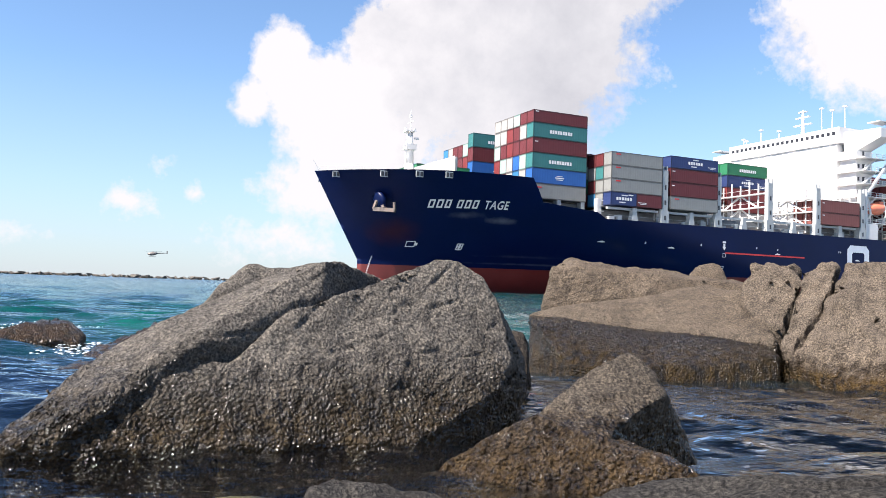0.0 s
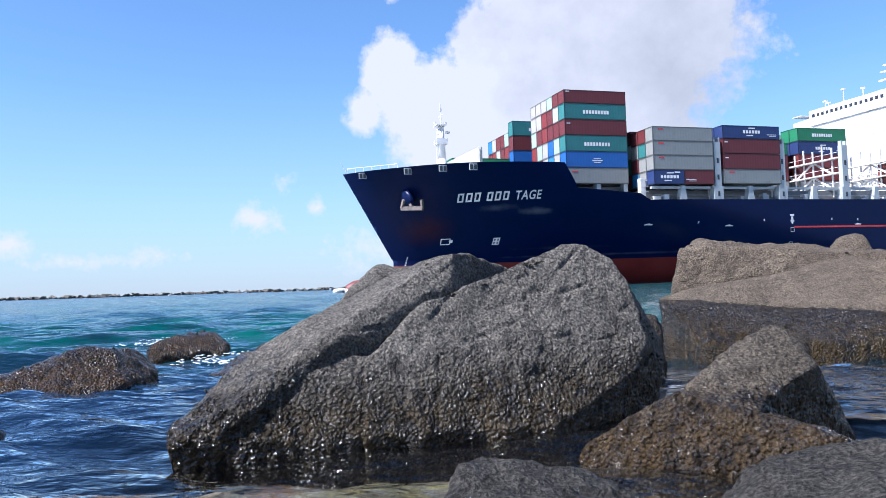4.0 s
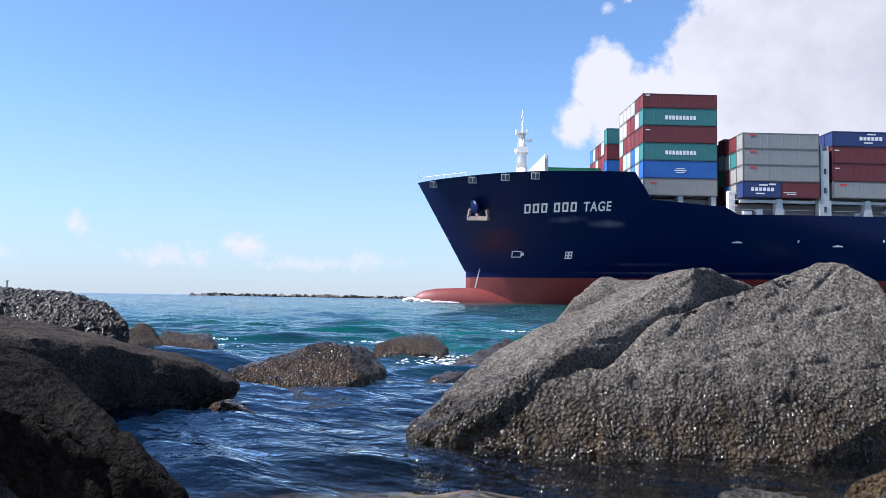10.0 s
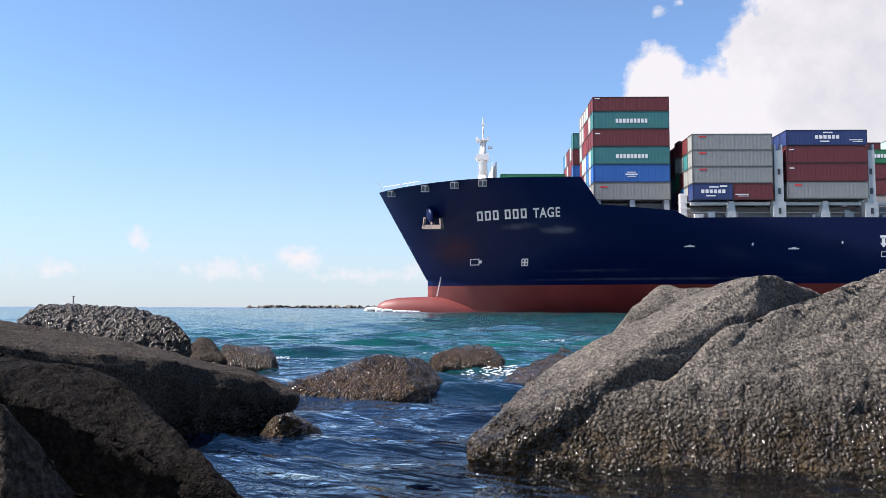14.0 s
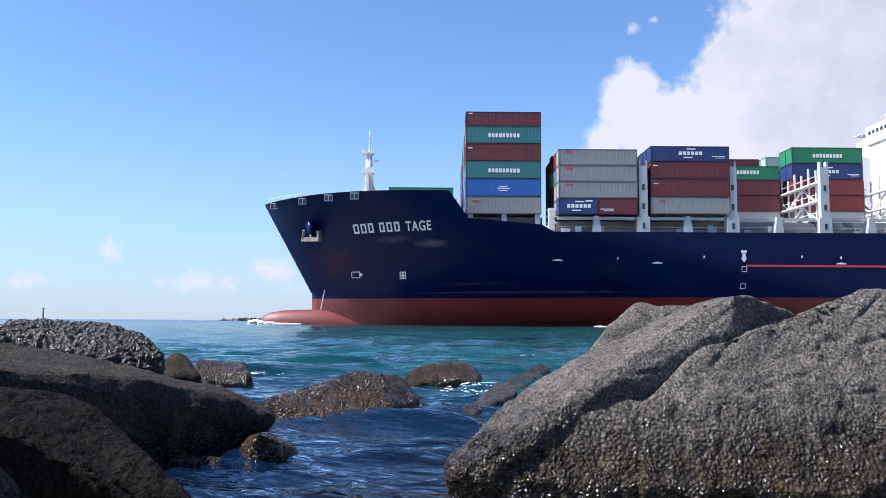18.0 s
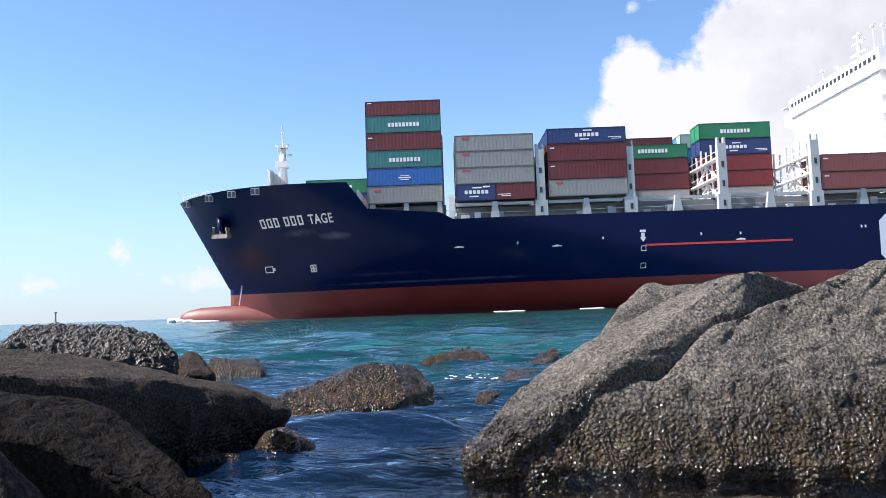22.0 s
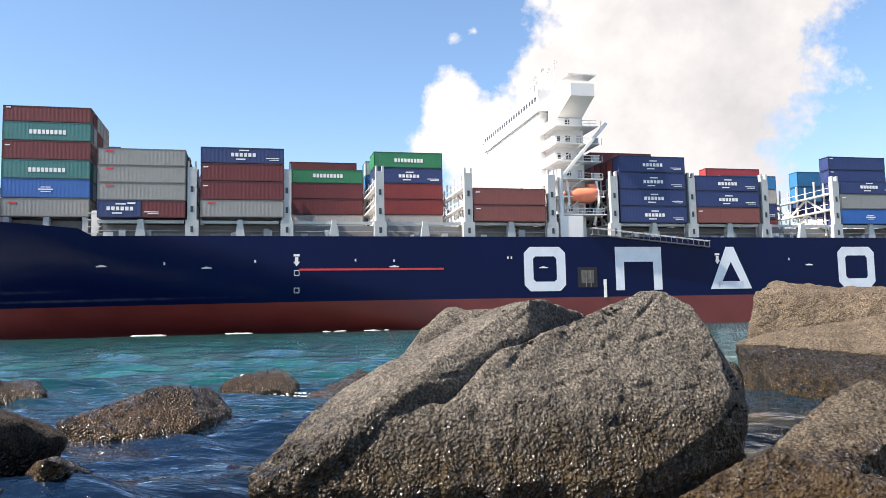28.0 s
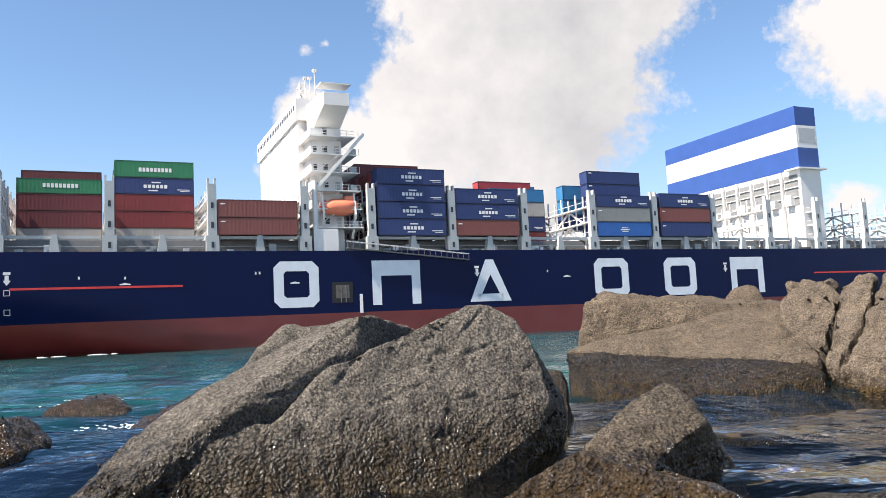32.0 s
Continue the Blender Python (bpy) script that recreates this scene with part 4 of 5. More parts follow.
def hull_strip(z_lo, z_hi_fn, rows):
    """One skin of plates between two heights, both sides, from the stem to the transom."""
    bm = bmesh.new()
    us = [0, 0.4, 1, 2, 3.2, 4.6, 6.2, 8, 10, 12.3, 15, 18, 21, 24, 27, 30, 32.5, 33.7, 35, 36.7, 39, 42, 45.5, 48, 49, 50, 52, 56, 62, 70, 80, 92, 105, 130, 170, 210, 250, 270, 285, 300]
    us = sorted(set(us + [(a + b) / 2 for a, b in zip(us, us[1:])]))
    grids = []
    for side in (1, -1):
        grid = []
        for r in range(rows + 1):
            row = []
            for u in us:
                x = 17.8 - u
                top = z_hi_fn(x)
                z = z_lo + (top - z_lo) * r / rows
                xs = min(x, stem_x(z)) if u > 0 else stem_x(z)
                if u > 0 and x > stem_x(z):
                    xs = stem_x(z)
                row.append(bm.verts.new((xs, side * breadth(xs, z), z)))
            grid.append(row)
        for a, b in zip(grid, grid[1:]):
            for k in range(len(us) - 1):
                f = (a[k], a[k + 1], b[k + 1], b[k])
                bm.faces.new(f if side < 0 else f[::-1])
        grids.append(grid)
    g1, g2 = grids
    for r in range(rows):
        bm.faces.new((g1[r][-1], g2[r][-1], g2[r + 1][-1], g1[r + 1][-1]))
    bmesh.ops.remove_doubles(bm, verts=bm.verts, dist=0.01)
    bmesh.ops.recalc_face_normals(bm, faces=bm.faces)
    return bm


bm = hull_strip(4.7, deck_z, 40)
part("hull_side", bm, HULL_BLUE, ship, "navy blue painted steel plating", smooth=True)
bm = hull_strip(-2.5, lambda x: 4.7, 16)
part("hull_bottom", bm, HULL_RED, ship, "red antifouling below the load line", smooth=True)
bm = bmesh.new()
tube(bm, [((18.1, 0, 0.2), 0.3, 0.5), ((17.6, 0, 0.2), 1.0, 1.25), ((16.4, 0, 0.1), 1.6, 2.0), ((14, 0, 0.0), 2.1, 2.55), ((10.5, 0, -0.1), 2.4, 2.8), ((6, 0, -0.2), 2.6, 3.0), ((1, 0, -0.6), 2.3, 2.6), ((-4, 0, -1.2), 1.6, 1.6)], 20)
part("bulbous_bow", bm, HULL_RED, ship, "red rounded bulb at the waterline", smooth=True)
bm = bmesh.new()
deck_pts = [17.0 - k * 2.0 for k in range(17)]
for a, b in zip(deck_pts, deck_pts[1:]):
    za, zb = 20.4, 20.4
    bm.faces.new([bm.verts.new(p) for p in ((a, -breadth(a, za) + 0.1, za), (b, -breadth(b, zb) + 0.1, zb), (b, breadth(b, zb) - 0.1, zb), (a, breadth(a, za) - 0.1, za))])
box(bm, -17.2, -16.9, -18.5, 18.5, 14, 20.4)
box(bm, -34, -17, -18.5, 18.5, 14.0, 14.3)
box(bm, -285, -34, -23.3, 23.3, 14.0, 14.3)
part("deck", bm, SHIP_GREY, ship, "grey steel deck")

# markings on the side, laid 2 cm proud of the plating
def flat(name, polys, mat, label="", skin=0.03, parent=None):
    """Flat shapes given in (x, z), wrapped on the port plating."""
    bm = bmesh.new()
    for poly in polys:
        front = [bm.verts.new((x, breadth(x, z) + skin, z)) for x, z in poly]
        bm.faces.new(front[::-1])
    bmesh.ops.triangulate(bm, faces=bm.faces)
    return part(name, bm, mat, parent or ship, label)


def rect(x0, x1, z0, z1):
    return [(x0, z0), (x1, z0), (x1, z1), (x0, z1)]


def frame_sign(x0, x1, z0, z1, t):
    return [rect(x0, x0 - t, z0, z1), rect(x1 + t, x1, z0, z1), rect(x0 - t, x1 + t, z1 - t, z1), rect(x0 - t, x1 + t, z0, z0 + t)]


# the owner's large sign, as plain shapes: square rings, open frames and a triangle
def ring_shape(x0, x1, z0, z1, t):
    c = 1.0
    outer = [(x0 - c, z1), (x1 + c, z1), (x1, z1 - c), (x1, z0 + c), (x1 + c, z0), (x0 - c, z0), (x0, z0 + c), (x0, z1 - c)]
    inner = [(x0 - t - 0.4, z1 - t), (x1 + t + 0.4, z1 - t), (x1 + t, z1 - t - 0.4), (x1 + t, z0 + t + 0.4), (x1 + t + 0.4, z0 + t), (x0 - t - 0.4, z0 + t), (x0 - t, z0 + t + 0.4), (x0 - t, z1 - t - 0.4)]
    return [[outer[k], outer[(k + 1) % 8], inner[(k + 1) % 8], inner[k]] for k in range(8)]


def open_frame(x0, x1, z0, z1, t):
    return [rect(x0, x0 - t, z0, z1), rect(x1 + t, x1, z0, z1), rect(x0 - t, x1 + t, z1 - t * 1.6, z1)]


def triangle_shape(x0, x1, z0, z1, t):
    xm = (x0 + x1) / 2
    return [[(x0, z0), (x0 - t, z0), (xm - 0.1, z1 - 2.6), (xm + 0.75, z1)], [(x1 + t, z0), (x1, z0), (xm - 0.75, z1), (xm - 0.1, z1 - 2.6)],
            [(xm + 0.75, z1), (xm - 0.1, z1 - 2.6), (xm - 0.75, z1)], rect(x0 - t, x1 + t, z0, z0 + 1.3)]


for shape, xa, xb in ((ring_shape, -97.2, -104.3), (open_frame, -113.1, -121.5), (triangle_shape, -130.5, -138.4), (ring_shape, -155.9, -163.5), (ring_shape, -171.8, -179.5), (open_frame, -188.3, -197.0)):
    flat("side_sign", shape(xa, xb, 5.75, 12.95, 1.55), LETTER, "large pale plain shape painted on the side")
# the bow's name: the owner's letters as plain bars, then the vessel's own word
for x0, x1 in ((-0.1, -1.15), (-1.4, -2.45), (-2.7, -3.7), (-4.6, -5.6), (-5.85, -6.85), (-7.1, -8.1)):
    flat("name_bar", [[(x + 0.12 * (z - 15.95), z) for x, z in poly] for poly in frame_sign(x0, x1 + 0.1, 15.25, 16.65, 0.26)], MARK_WHITE, "white plain bar of the bow's name")
text = bpy.data.curves.new("ship_name", "FONT")
text.body, text.size, text.align_x, text.space_character, text.offset = "TAGE", 1.96, "LEFT", 1.12, 0.035
text_ob = new("ship_name", text)
text_mesh = bpy.data.meshes.new_from_object(text_ob.evaluated_get(bpy.context.evaluated_depsgraph_get()))
bpy.data.objects.remove(text_ob)
bm = bmesh.new()
bm.from_mesh(text_mesh)
wide = max(v.co.x for v in bm.verts)
for v in bm.verts:
    x, z = -9.0 - v.co.x / wide * 4.1 + 0.12 * (v.co.y - 0.7), 15.25 + v.co.y
    v.co = (x, breadth(x, z) + 0.05, z)
part("ship_name", bm, MARK_WHITE, ship, "white painted word on the bow")
flat("load_stripe", [rect(-61.4, -83.9, 9.35, 9.65)], RED_LINE, "thin red stripe on the side")
flat("load_stripe", [rect(-211, -236, 9.35, 9.65)], RED_LINE, "thin red stripe on the side")
for x in (-61.1, -132.0, -187.0):
    flat("draught_mark", [rect(x + 0.25, x - 0.25, 10.6, 11.4), [(x + 0.5, 10.7), (x, 10.0), (x - 0.5, 10.7)], rect(x + 0.45, x - 0.45, 11.5, 11.85)], MARK_WHITE, "white arrow mark")
for z in (9.0, 6.4):
    flat("draught_mark", frame_sign(-60.7, -61.5, z - 0.4, z + 0.4, 0.08), MARK_WHITE, "thin ring mark")
for x, z in ((-42, 10.6), (-55, 10.8), (-94.5, 11.2), (-95.1, 11.2), (-70, 10.9), (-146, 10.8), (-76, 10.8)):
    flat("hull_fitting", [rect(x + 0.12, x - 0.12, z - 0.2, z + 0.2)], MARK_WHITE)
for x, z in ((-48, 9.9), (-76, 9.9), (-100.5, 9.6), (-150, 9.8), (-33, 10.4)):
    flat("hull_fitting", [[(x + 0.8, z), (x, z + 0.2), (x - 0.8, z), (x - 0.7, z - 0.12), (x + 0.7, z - 0.12)]], MARK_WHITE)
flat("thruster_mark", frame_sign(-7.7, -8.8, 7.9, 9.1, 0.16) + [rect(-8.1, -8.4, 7.9, 9.1), rect(-7.7, -8.8, 8.4, 8.6)], MARK_WHITE, "white cross mark on the bow")
flat("bulb_mark", frame_sign(1.0, -0.6, 8.2, 9.3, 0.14) + [rect(-0.6, -1.0, 8.5, 9.0)], MARK_WHITE, "white outline mark on the bow")
for k in range(13):
    flat("draught_bar", [rect(7.6 - k * 0.1, 7.4 - k * 0.1, 0.6 + k * 0.45, 0.85 + k * 0.45)], MARK_WHITE)

# pilot door
DOORWAY = material("dim_door_recess", (0.09, 0.08, 0.07), 0.6, vary=0.4, scale=1.5, bump=0)
BLACK = material("black_rubber", (0.006, 0.006, 0.007), 0.6, vary=0.2, bump=0)
door = part("side_door", box(bmesh.new(), -109.8, -106.4, HALF - 0.2, HALF + 0.05, 6.3, 9.6), BLACK, ship, "dark open door in the side")
part("door_recess", box(bmesh.new(), -109.2, -107.0, HALF - 0.1, HALF + 0.07, 7.0, 9.1), DOORWAY, door)
for dx in (-108.7, -107.9):
    part("door_ladder", box(bmesh.new(), dx, dx + 0.12, HALF, HALF + 0.1, 6.4, 9.0), STEEL, door)
part("ladder_board", box(bmesh.new(), -110.9, -111.4, HALF, HALF + 0.08, 4.6, 7.6), MARK_WHITE, ship, "white board below the gangway")

RUST_STEEL = material("rusty_anchor_steel", (0.14, 0.12, 0.11), 0.7, vary=0.4, scale=1.5, dirt=(0.18, 0.08, 0.04), dirt_amount=0.6)
# anchor in its pocket
bm = bmesh.new()
tube(bm, [((8.6, 7.8, 17.4), 0.9, 0.9), ((7.9, 8.9, 16.6), 1.5, 1.4), ((7.2, 9.2, 15.9), 1.5, 1.3)], 14)
anchor_pocket = part("anchor_pocket", bm, HULL_BLUE, ship, "blue bolster round the hawse pipe", smooth=True)
bm = bmesh.new()
beam(bm, (7.8, 9.2, 16.9), (7.4, 10.0, 14.9), 0.5, 0.6)
beam(bm, (9.0, 9.0, 14.6), (5.7, 11.4, 14.4), 0.9, 0.7)
beam(bm, (9.0, 9.1, 14.6), (8.8, 9.9, 16.1), 0.35, 0.6)
beam(bm, (5.8, 11.4, 14.4), (6.0, 11.6, 15.9), 0.35, 0.6)
part("anchor", bm, RUST_STEEL, ship, "grey stockless anchor housed on the bow")

# mooring openings along the bulwark
for x, z in ((15.0, 20.9), (8.6, 20.6), (3.6, 20.5), (-0.9, 20.4)):
    for side in (1, -1):
        bm = bmesh.new()
        y = breadth(x, z + 0.7) + 0.12
        box(bm, x - 0.68, x + 0.68, side * (y + 0.1) - 0.12, side * (y + 0.1) + 0.12, z - 0.45, z + 0.65)
        chock = part("fairlead", bm, SHIP_GREY, ship, "pale grey mooring fairlead")
        for dx in (-0.35, 0.35):
            part("opening", box(bmesh.new(), x + dx - 0.26, x + dx + 0.26, side * (y + 0.12) - 0.14, side * (y + 0.12) + 0.14, z - 0.32, z + 0.5), DARK, chock)

# foremast with its platforms and lights
bm = bmesh.new()
pole(bm, (-1.4, 0.2, 20.4), (-1.4, 0.2, 25.0), 1.25, 0.85, 12)
pole(bm, (-1.4, 0.2, 25.0), (-1.4, 0.2, 31.5), 0.85, 0.5, 12)
mast = part("foremast", bm, SHIP_WHITE, ship, "white steel foremast", smooth=True)
part("topmast", pole(bmesh.new(), (-1.4, 0.2, 31.5), (-1.4, 0.2, 35.9), 0.16, 0.07), SHIP_WHITE, mast)
part("platform", box(bmesh.new(), -2.4, -0.2, -0.9, 1.3, 27.8, 28.0), SHIP_WHITE, mast)
part("platform", box(bmesh.new(), -2.2, -0.2, -0.9, 1.3, 31.4, 31.6), SHIP_WHITE, mast)
part("yard", beam(bmesh.new(), (-1.4, -1.4, 33.4), (-1.4, 1.8, 33.4), 0.12), SHIP_WHITE, mast)
for x, z in ((-0.2, 28.3), (-2.3, 31.9), (-0.3, 31.9), (-1.4, 34.6)):
    part("mast_light", box(bmesh.new(), x - 0.22, x + 0.22, 0.0, 0.4, z - 0.3, z + 0.3), SHIP_WHITE, mast)
ladder = part("ladder_rail", beam(bmesh.new(), (-0.2, 0.0, 20.6), (-0.7, 0.0, 31.3), 0.08), SHIP_WHITE, mast)
part("ladder_rail", beam(bmesh.new(), (-0.2, 0.5, 20.6), (-0.7, 0.5, 31.3), 0.08), SHIP_WHITE, mast)
for k in range(14):
    part("rung", beam(bmesh.new(), (-0.22 - 0.035 * k, 0.0, 21 + 0.75 * k), (-0.22 - 0.035 * k, 0.5, 21 + 0.75 * k), 0.07), SHIP_WHITE, ladder)
part("platform_rail", box(bmesh.new(), -2.4, -0.2, 1.24, 1.3, 28.0, 28.9), SHIP_WHITE, mast)
part("horn", box(bmesh.new(), -3.1, -2.3, 0.0, 0.5, 30.0, 30.4), SHIP_WHITE, mast)

# breakwater screen on the forecastle
bm = bmesh.new()
for y0, y1 in ((18.6, 0.0), (-18.6, 0.0)):
    vs = [bm.verts.new(p) for p in ((-2.6, y0, 20.4), (-2.2, y1, 20.4), (-2.2, y1, 24.3), (-2.6, y0, 24.3))]
    bm.faces.new(vs)
bmesh.ops.solidify(bm, geom=bm.faces, thickness=0.25)
screen = part("wave_screen", bm, SHIP_WHITE, ship, "grey stiffened wave breaker across the forecastle")
for k in range(15):
    for side in (1, -1):
        f = (k + 0.5) / 15
        y, x = side * 18.6 * f, -2.3 - 0.4 * f
        part("stiffener", beam(bmesh.new(), (x - 0.4, y, 20.4), (x - 0.4, y, 24.2), 0.25, 0.6), SHIP_GREY, screen)
# bow rail
rail = part("bow_rail", pole(bmesh.new(), (17.0, 0.3, 22.9), (9.5, 9.0, 22.6), 0.05, 0.05, 6), SHIP_WHITE, ship, "thin white rail at the stem")
for k in range(7):
    f = k / 6
    part("stanchion", pole(bmesh.new(), (17.0 - 7.5 * f, 0.3 + 8.7 * f, 21.3), (17.0 - 7.5 * f, 0.3 + 8.7 * f, 22.9 - 0.3 * f), 0.05, 0.05, 6), SHIP_WHITE, rail)
part("jackstaff", pole(bmesh.new(), (16.6, 0, 21.6), (18.2, 0, 24.0), 0.07, 0.04, 6), SHIP_WHITE, ship)

bm = bmesh.new()
box(bm, -31.2, -18.4, -19.0, 16.6, 14.2, 17.7)
part("forward_hatch", bm, SHADED_GREY, ship, "grey hatch block under the forward stacks")
for x in (-19.4, -24.8, -30.2):
    part("pedestal", box(bmesh.new(), x - 0.4, x + 0.4, 17.3, 18.7, 14.2, 17.95), SHIP_GREY, ship, "grey container pedestal")
stair = part("deck_stair", box(bmesh.new(), -32.6, -31.6, 20.4, 21.4, 14.6, 18.6), SHIP_WHITE, ship, "white steel stair and platforms between the bays")
for k in range(4):
    part("stair_rail", beam(bmesh.new(), (-31.2, 21.6, 15.2 + k), (-33.0, 21.6, 15.2 + k), 0.12), SHIP_WHITE, stair)
# ---- hatch-side structure: coaming, pedestals and lashing bridges ----
for y0, y1 in ((19.5, 20.0), (-20.0, -19.5)):
    part("hatch_coaming", box(bmesh.new(), -285, -33, y0, y1, 14.2, 16.6), SHADED_GREY, ship, "grey hatch coaming")
part("hatch_cover", box(bmesh.new(), -285, -33, -19.48, 19.48, 16.4, 16.8), SHADED_GREY, ship, "grey hatch covers")

BRIDGES = [-45.9, -59.7, -74.0, -88.3, -102.5, -113.6, -128.0, -142.2, -156.7, -170.9, -185.4, -200.2, -214.2, -228.6, -243, -257.4]


def lashing_bridge(x, top):
    """A tall lattice of posts and walkways across the deck between two bays."""
    bridge = part("lashing_bridge", box(bmesh.new(), x - 0.95, x + 0.95, 22.5, 23.9, 14.3, 17.0), SHIP_GREY, ship, "pale grey steel lashing bridge")
    part("bridge_post", box(bmesh.new(), x - 0.65, x + 0.65, 22.9, 23.9, 17.0, top), SHIP_GREY, bridge)
    part("bridge_post", box(bmesh.new(), x - 0.65, x + 0.65, -23.9, -22.9, 14.3, top), SHIP_GREY, bridge)
    for z in (15.6, 18.6, 21.6):
        if z < top:
            bm = box(bmesh.new(), x - 0.2, x + 0.2, 23.9, 23.93, z - 0.45, z + 0.45)
            part("slot", bm, DARK, bridge)
    for dx in (-0.5, 0.5):
        part("post_tip", box(bmesh.new(), x + dx - 0.14, x + dx + 0.14, 23.0, 23.8, top, top + 0.9), SHIP_GREY, bridge)
    levels = [z for z in (17.0, 19.9, 22.8, 25.4) if z < top + 0.2]
    for z in levels:
        bm = bmesh.new()
        box(bm, x - 0.6, x + 0.6, -22.9, 22.9, z - 0.12, z + 0.1)
        part("walkway", bm, SHIP_WHITE, bridge)
    bm = bmesh.new()
    for k in range(-8, 9):
        y = k * 2.52
        beam(bm, (x - 0.45, y, 14.3), (x - 0.45, y, top + (0.9 if k % 2 else 0.2)), 0.24, 0.24)
    for k in range(-8, 8, 4):
        for za, zb in zip(levels, levels[1:]):
            beam(bm, (x - 0.45, k * 2.52, za), (x - 0.45, (k + 2) * 2.52, zb), 0.3, 0.3)
            beam(bm, (x - 0.45, (k + 4) * 2.52, za), (x - 0.45, (k + 2) * 2.52, zb), 0.3, 0.3)
    for z in levels:
        beam(bm, (x + 0.5, -22.5, z + 1.0), (x + 0.5, 22.5, z + 1.0), 0.07)
    part("lattice", bm, SHIP_WHITE, bridge, "white diagonal bracing and uprights")


for x in BRIDGES:
    lashing_bridge(x, 24.9)

# pedestals half-way along each bay, with pipes and lockers low on the side deck
for xa, xb in zip([-31.5] + BRIDGES, BRIDGES):
    mid = (xa + xb) / 2
    if -113 < mid < -103:
        continue
    bm = bmesh.new()
    vs = [bm.verts.new(p) for p in ((mid - 0.75, 23.8, 14.3), (mid + 0.75, 23.8, 14.3), (mid + 0.35, 23.8, 17.1), (mid - 0.35, 23.8, 17.1),
                                    (mid - 0.75, 22.6, 14.3), (mid + 0.75, 22.6, 14.3), (mid + 0.35, 22.6, 17.1), (mid - 0.35, 22.6, 17.1))]
    for f in ((0, 1, 2, 3), (7, 6, 5, 4), (1, 5, 6, 2), (4, 0, 3, 7), (3, 2, 6, 7), (0, 4, 5, 1)):
        bm.faces.new([vs[i] for i in f])
    part("pedestal", bm, SHIP_GREY, ship, "tapered grey container pedestal")
    part("side_rail", beam(bmesh.new(), (xa - 1.2, 23.6, 15.4), (xb + 1.2, 23.6, 15.4), 0.07), SHIP_GREY, ship)
    part("side_girder", box(bmesh.new(), xa - 1.2, xb + 1.2, 22.6, 23.2, 16.55, 17.0), SHIP_GREY, ship)
    part("deck_pipe", beam(bmesh.new(), (xa - 1, 22.0, 15.0), (xb + 1, 22.0, 15.0), 0.35), STEEL, ship)
    lock_rng = random.Random(int(-mid))
    for k in range(4):
        lx = xa - 2 - lock_rng.uniform(0, 9.5)
        w = lock_rng.uniform(0.3, 0.8)
        part("deck_locker", box(bmesh.new(), lx - w, lx + w, 21.4, 22.6, 14.3, 14.3 + lock_rng.uniform(0.6, 1.6)), SHIP_WHITE if k % 2 else SHIP_GREY, ship)

# ---- accommodation block ----
house = part("deckhouse", box(bmesh.new(), -110.5, -103.6, -17.0, 16.1, 14.3, 37.6), SHIP_WHITE, ship, "tall white accommodation block")
part("bridge_deck", box(bmesh.new(), -110.5, -103.2, -17.5, 17.0, 37.6, 41.4), SHIP_WHITE, house, "white wheelhouse with a row of windows")
for k in range(22):
    y = -16.4 + k * 1.5
    part("window", box(bmesh.new(), -103.25, -103.15, y, y + 0.85, 39.6, 40.4), DARK, house)
for row in range(7):
    for k in range(10):
        y = -15 + k * 3.2 + (row % 2) * 0.4
        part("porthole", box(bmesh.new(), -103.62, -103.55, y, y + 0.36, 17.7 + row * 2.85, 18.1 + row * 2.85), SHIP_GREY, house)
# wings
for side in (1, -1):
    bm = bmesh.new()
    ya, yb = side * 17.0, side * 25.9
    vs = [bm.verts.new(p) for p in ((-109.8, ya, 34.2), (-105.0, ya, 34.2), (-105.0, ya, 40.2), (-109.8, ya, 40.2),
                                    (-109.8, yb, 37.9), (-105.6, yb, 37.9), (-105.6, yb, 40.0), (-109.8, yb, 40.0))]
    for f in ((0, 1, 2, 3), (7, 6, 5, 4), (1, 5, 6, 2), (4, 0, 3, 7), (3, 2, 6, 7), (0, 4, 5, 1)):
        bm.faces.new([vs[i] for i in f])
    bmesh.ops.recalc_face_normals(bm, faces=bm.faces)
    wing = part("bridge_wing", bm, SHIP_WHITE, house, "white overhanging bridge wing")
    part("wing_roof", box(bmesh.new(), -110.2, -105.2, yb - 3.2 if side > 0 else yb, yb if side > 0 else yb + 3.2, 41.4, 41.6), SHIP_WHITE, house)
# side tower with its galleries
tower = part("stair_tower", box(bmesh.new(), -109.8, -104.6, 16.1, 20.5, 14.3, 35.5), SHIP_WHITE, house)
for k in range(6):
    z = 18.4 + k * 3.0
    part("gallery", box(bmesh.new(), -112.4 + 0.2 * k, -103.8, 16.1, 23.2, z, z + 0.18), SHIP_WHITE, house)
    part("gallery_rail", beam(bmesh.new(), (-112.2 + 0.2 * k, 23.1, z + 1.1), (-103.9, 23.1, z + 1.1), 0.08), SHIP_WHITE, house)
    part("gallery_rail", beam(bmesh.new(), (-112.2 + 0.2 * k, 23.1, z + 0.6), (-103.9, 23.1, z + 0.6), 0.06), SHIP_WHITE, house)
    for j in range(5):
        x = -104 - j * 2.0
        part("gallery_post", beam(bmesh.new(), (x, 23.1, z), (x, 23.1, z + 1.1), 0.07), SHIP_WHITE, house)
    part("side_window", box(bmesh.new(), -107.4, -106.6, 20.48, 20.56, z + 1.0, z + 2.0), DARK, house)
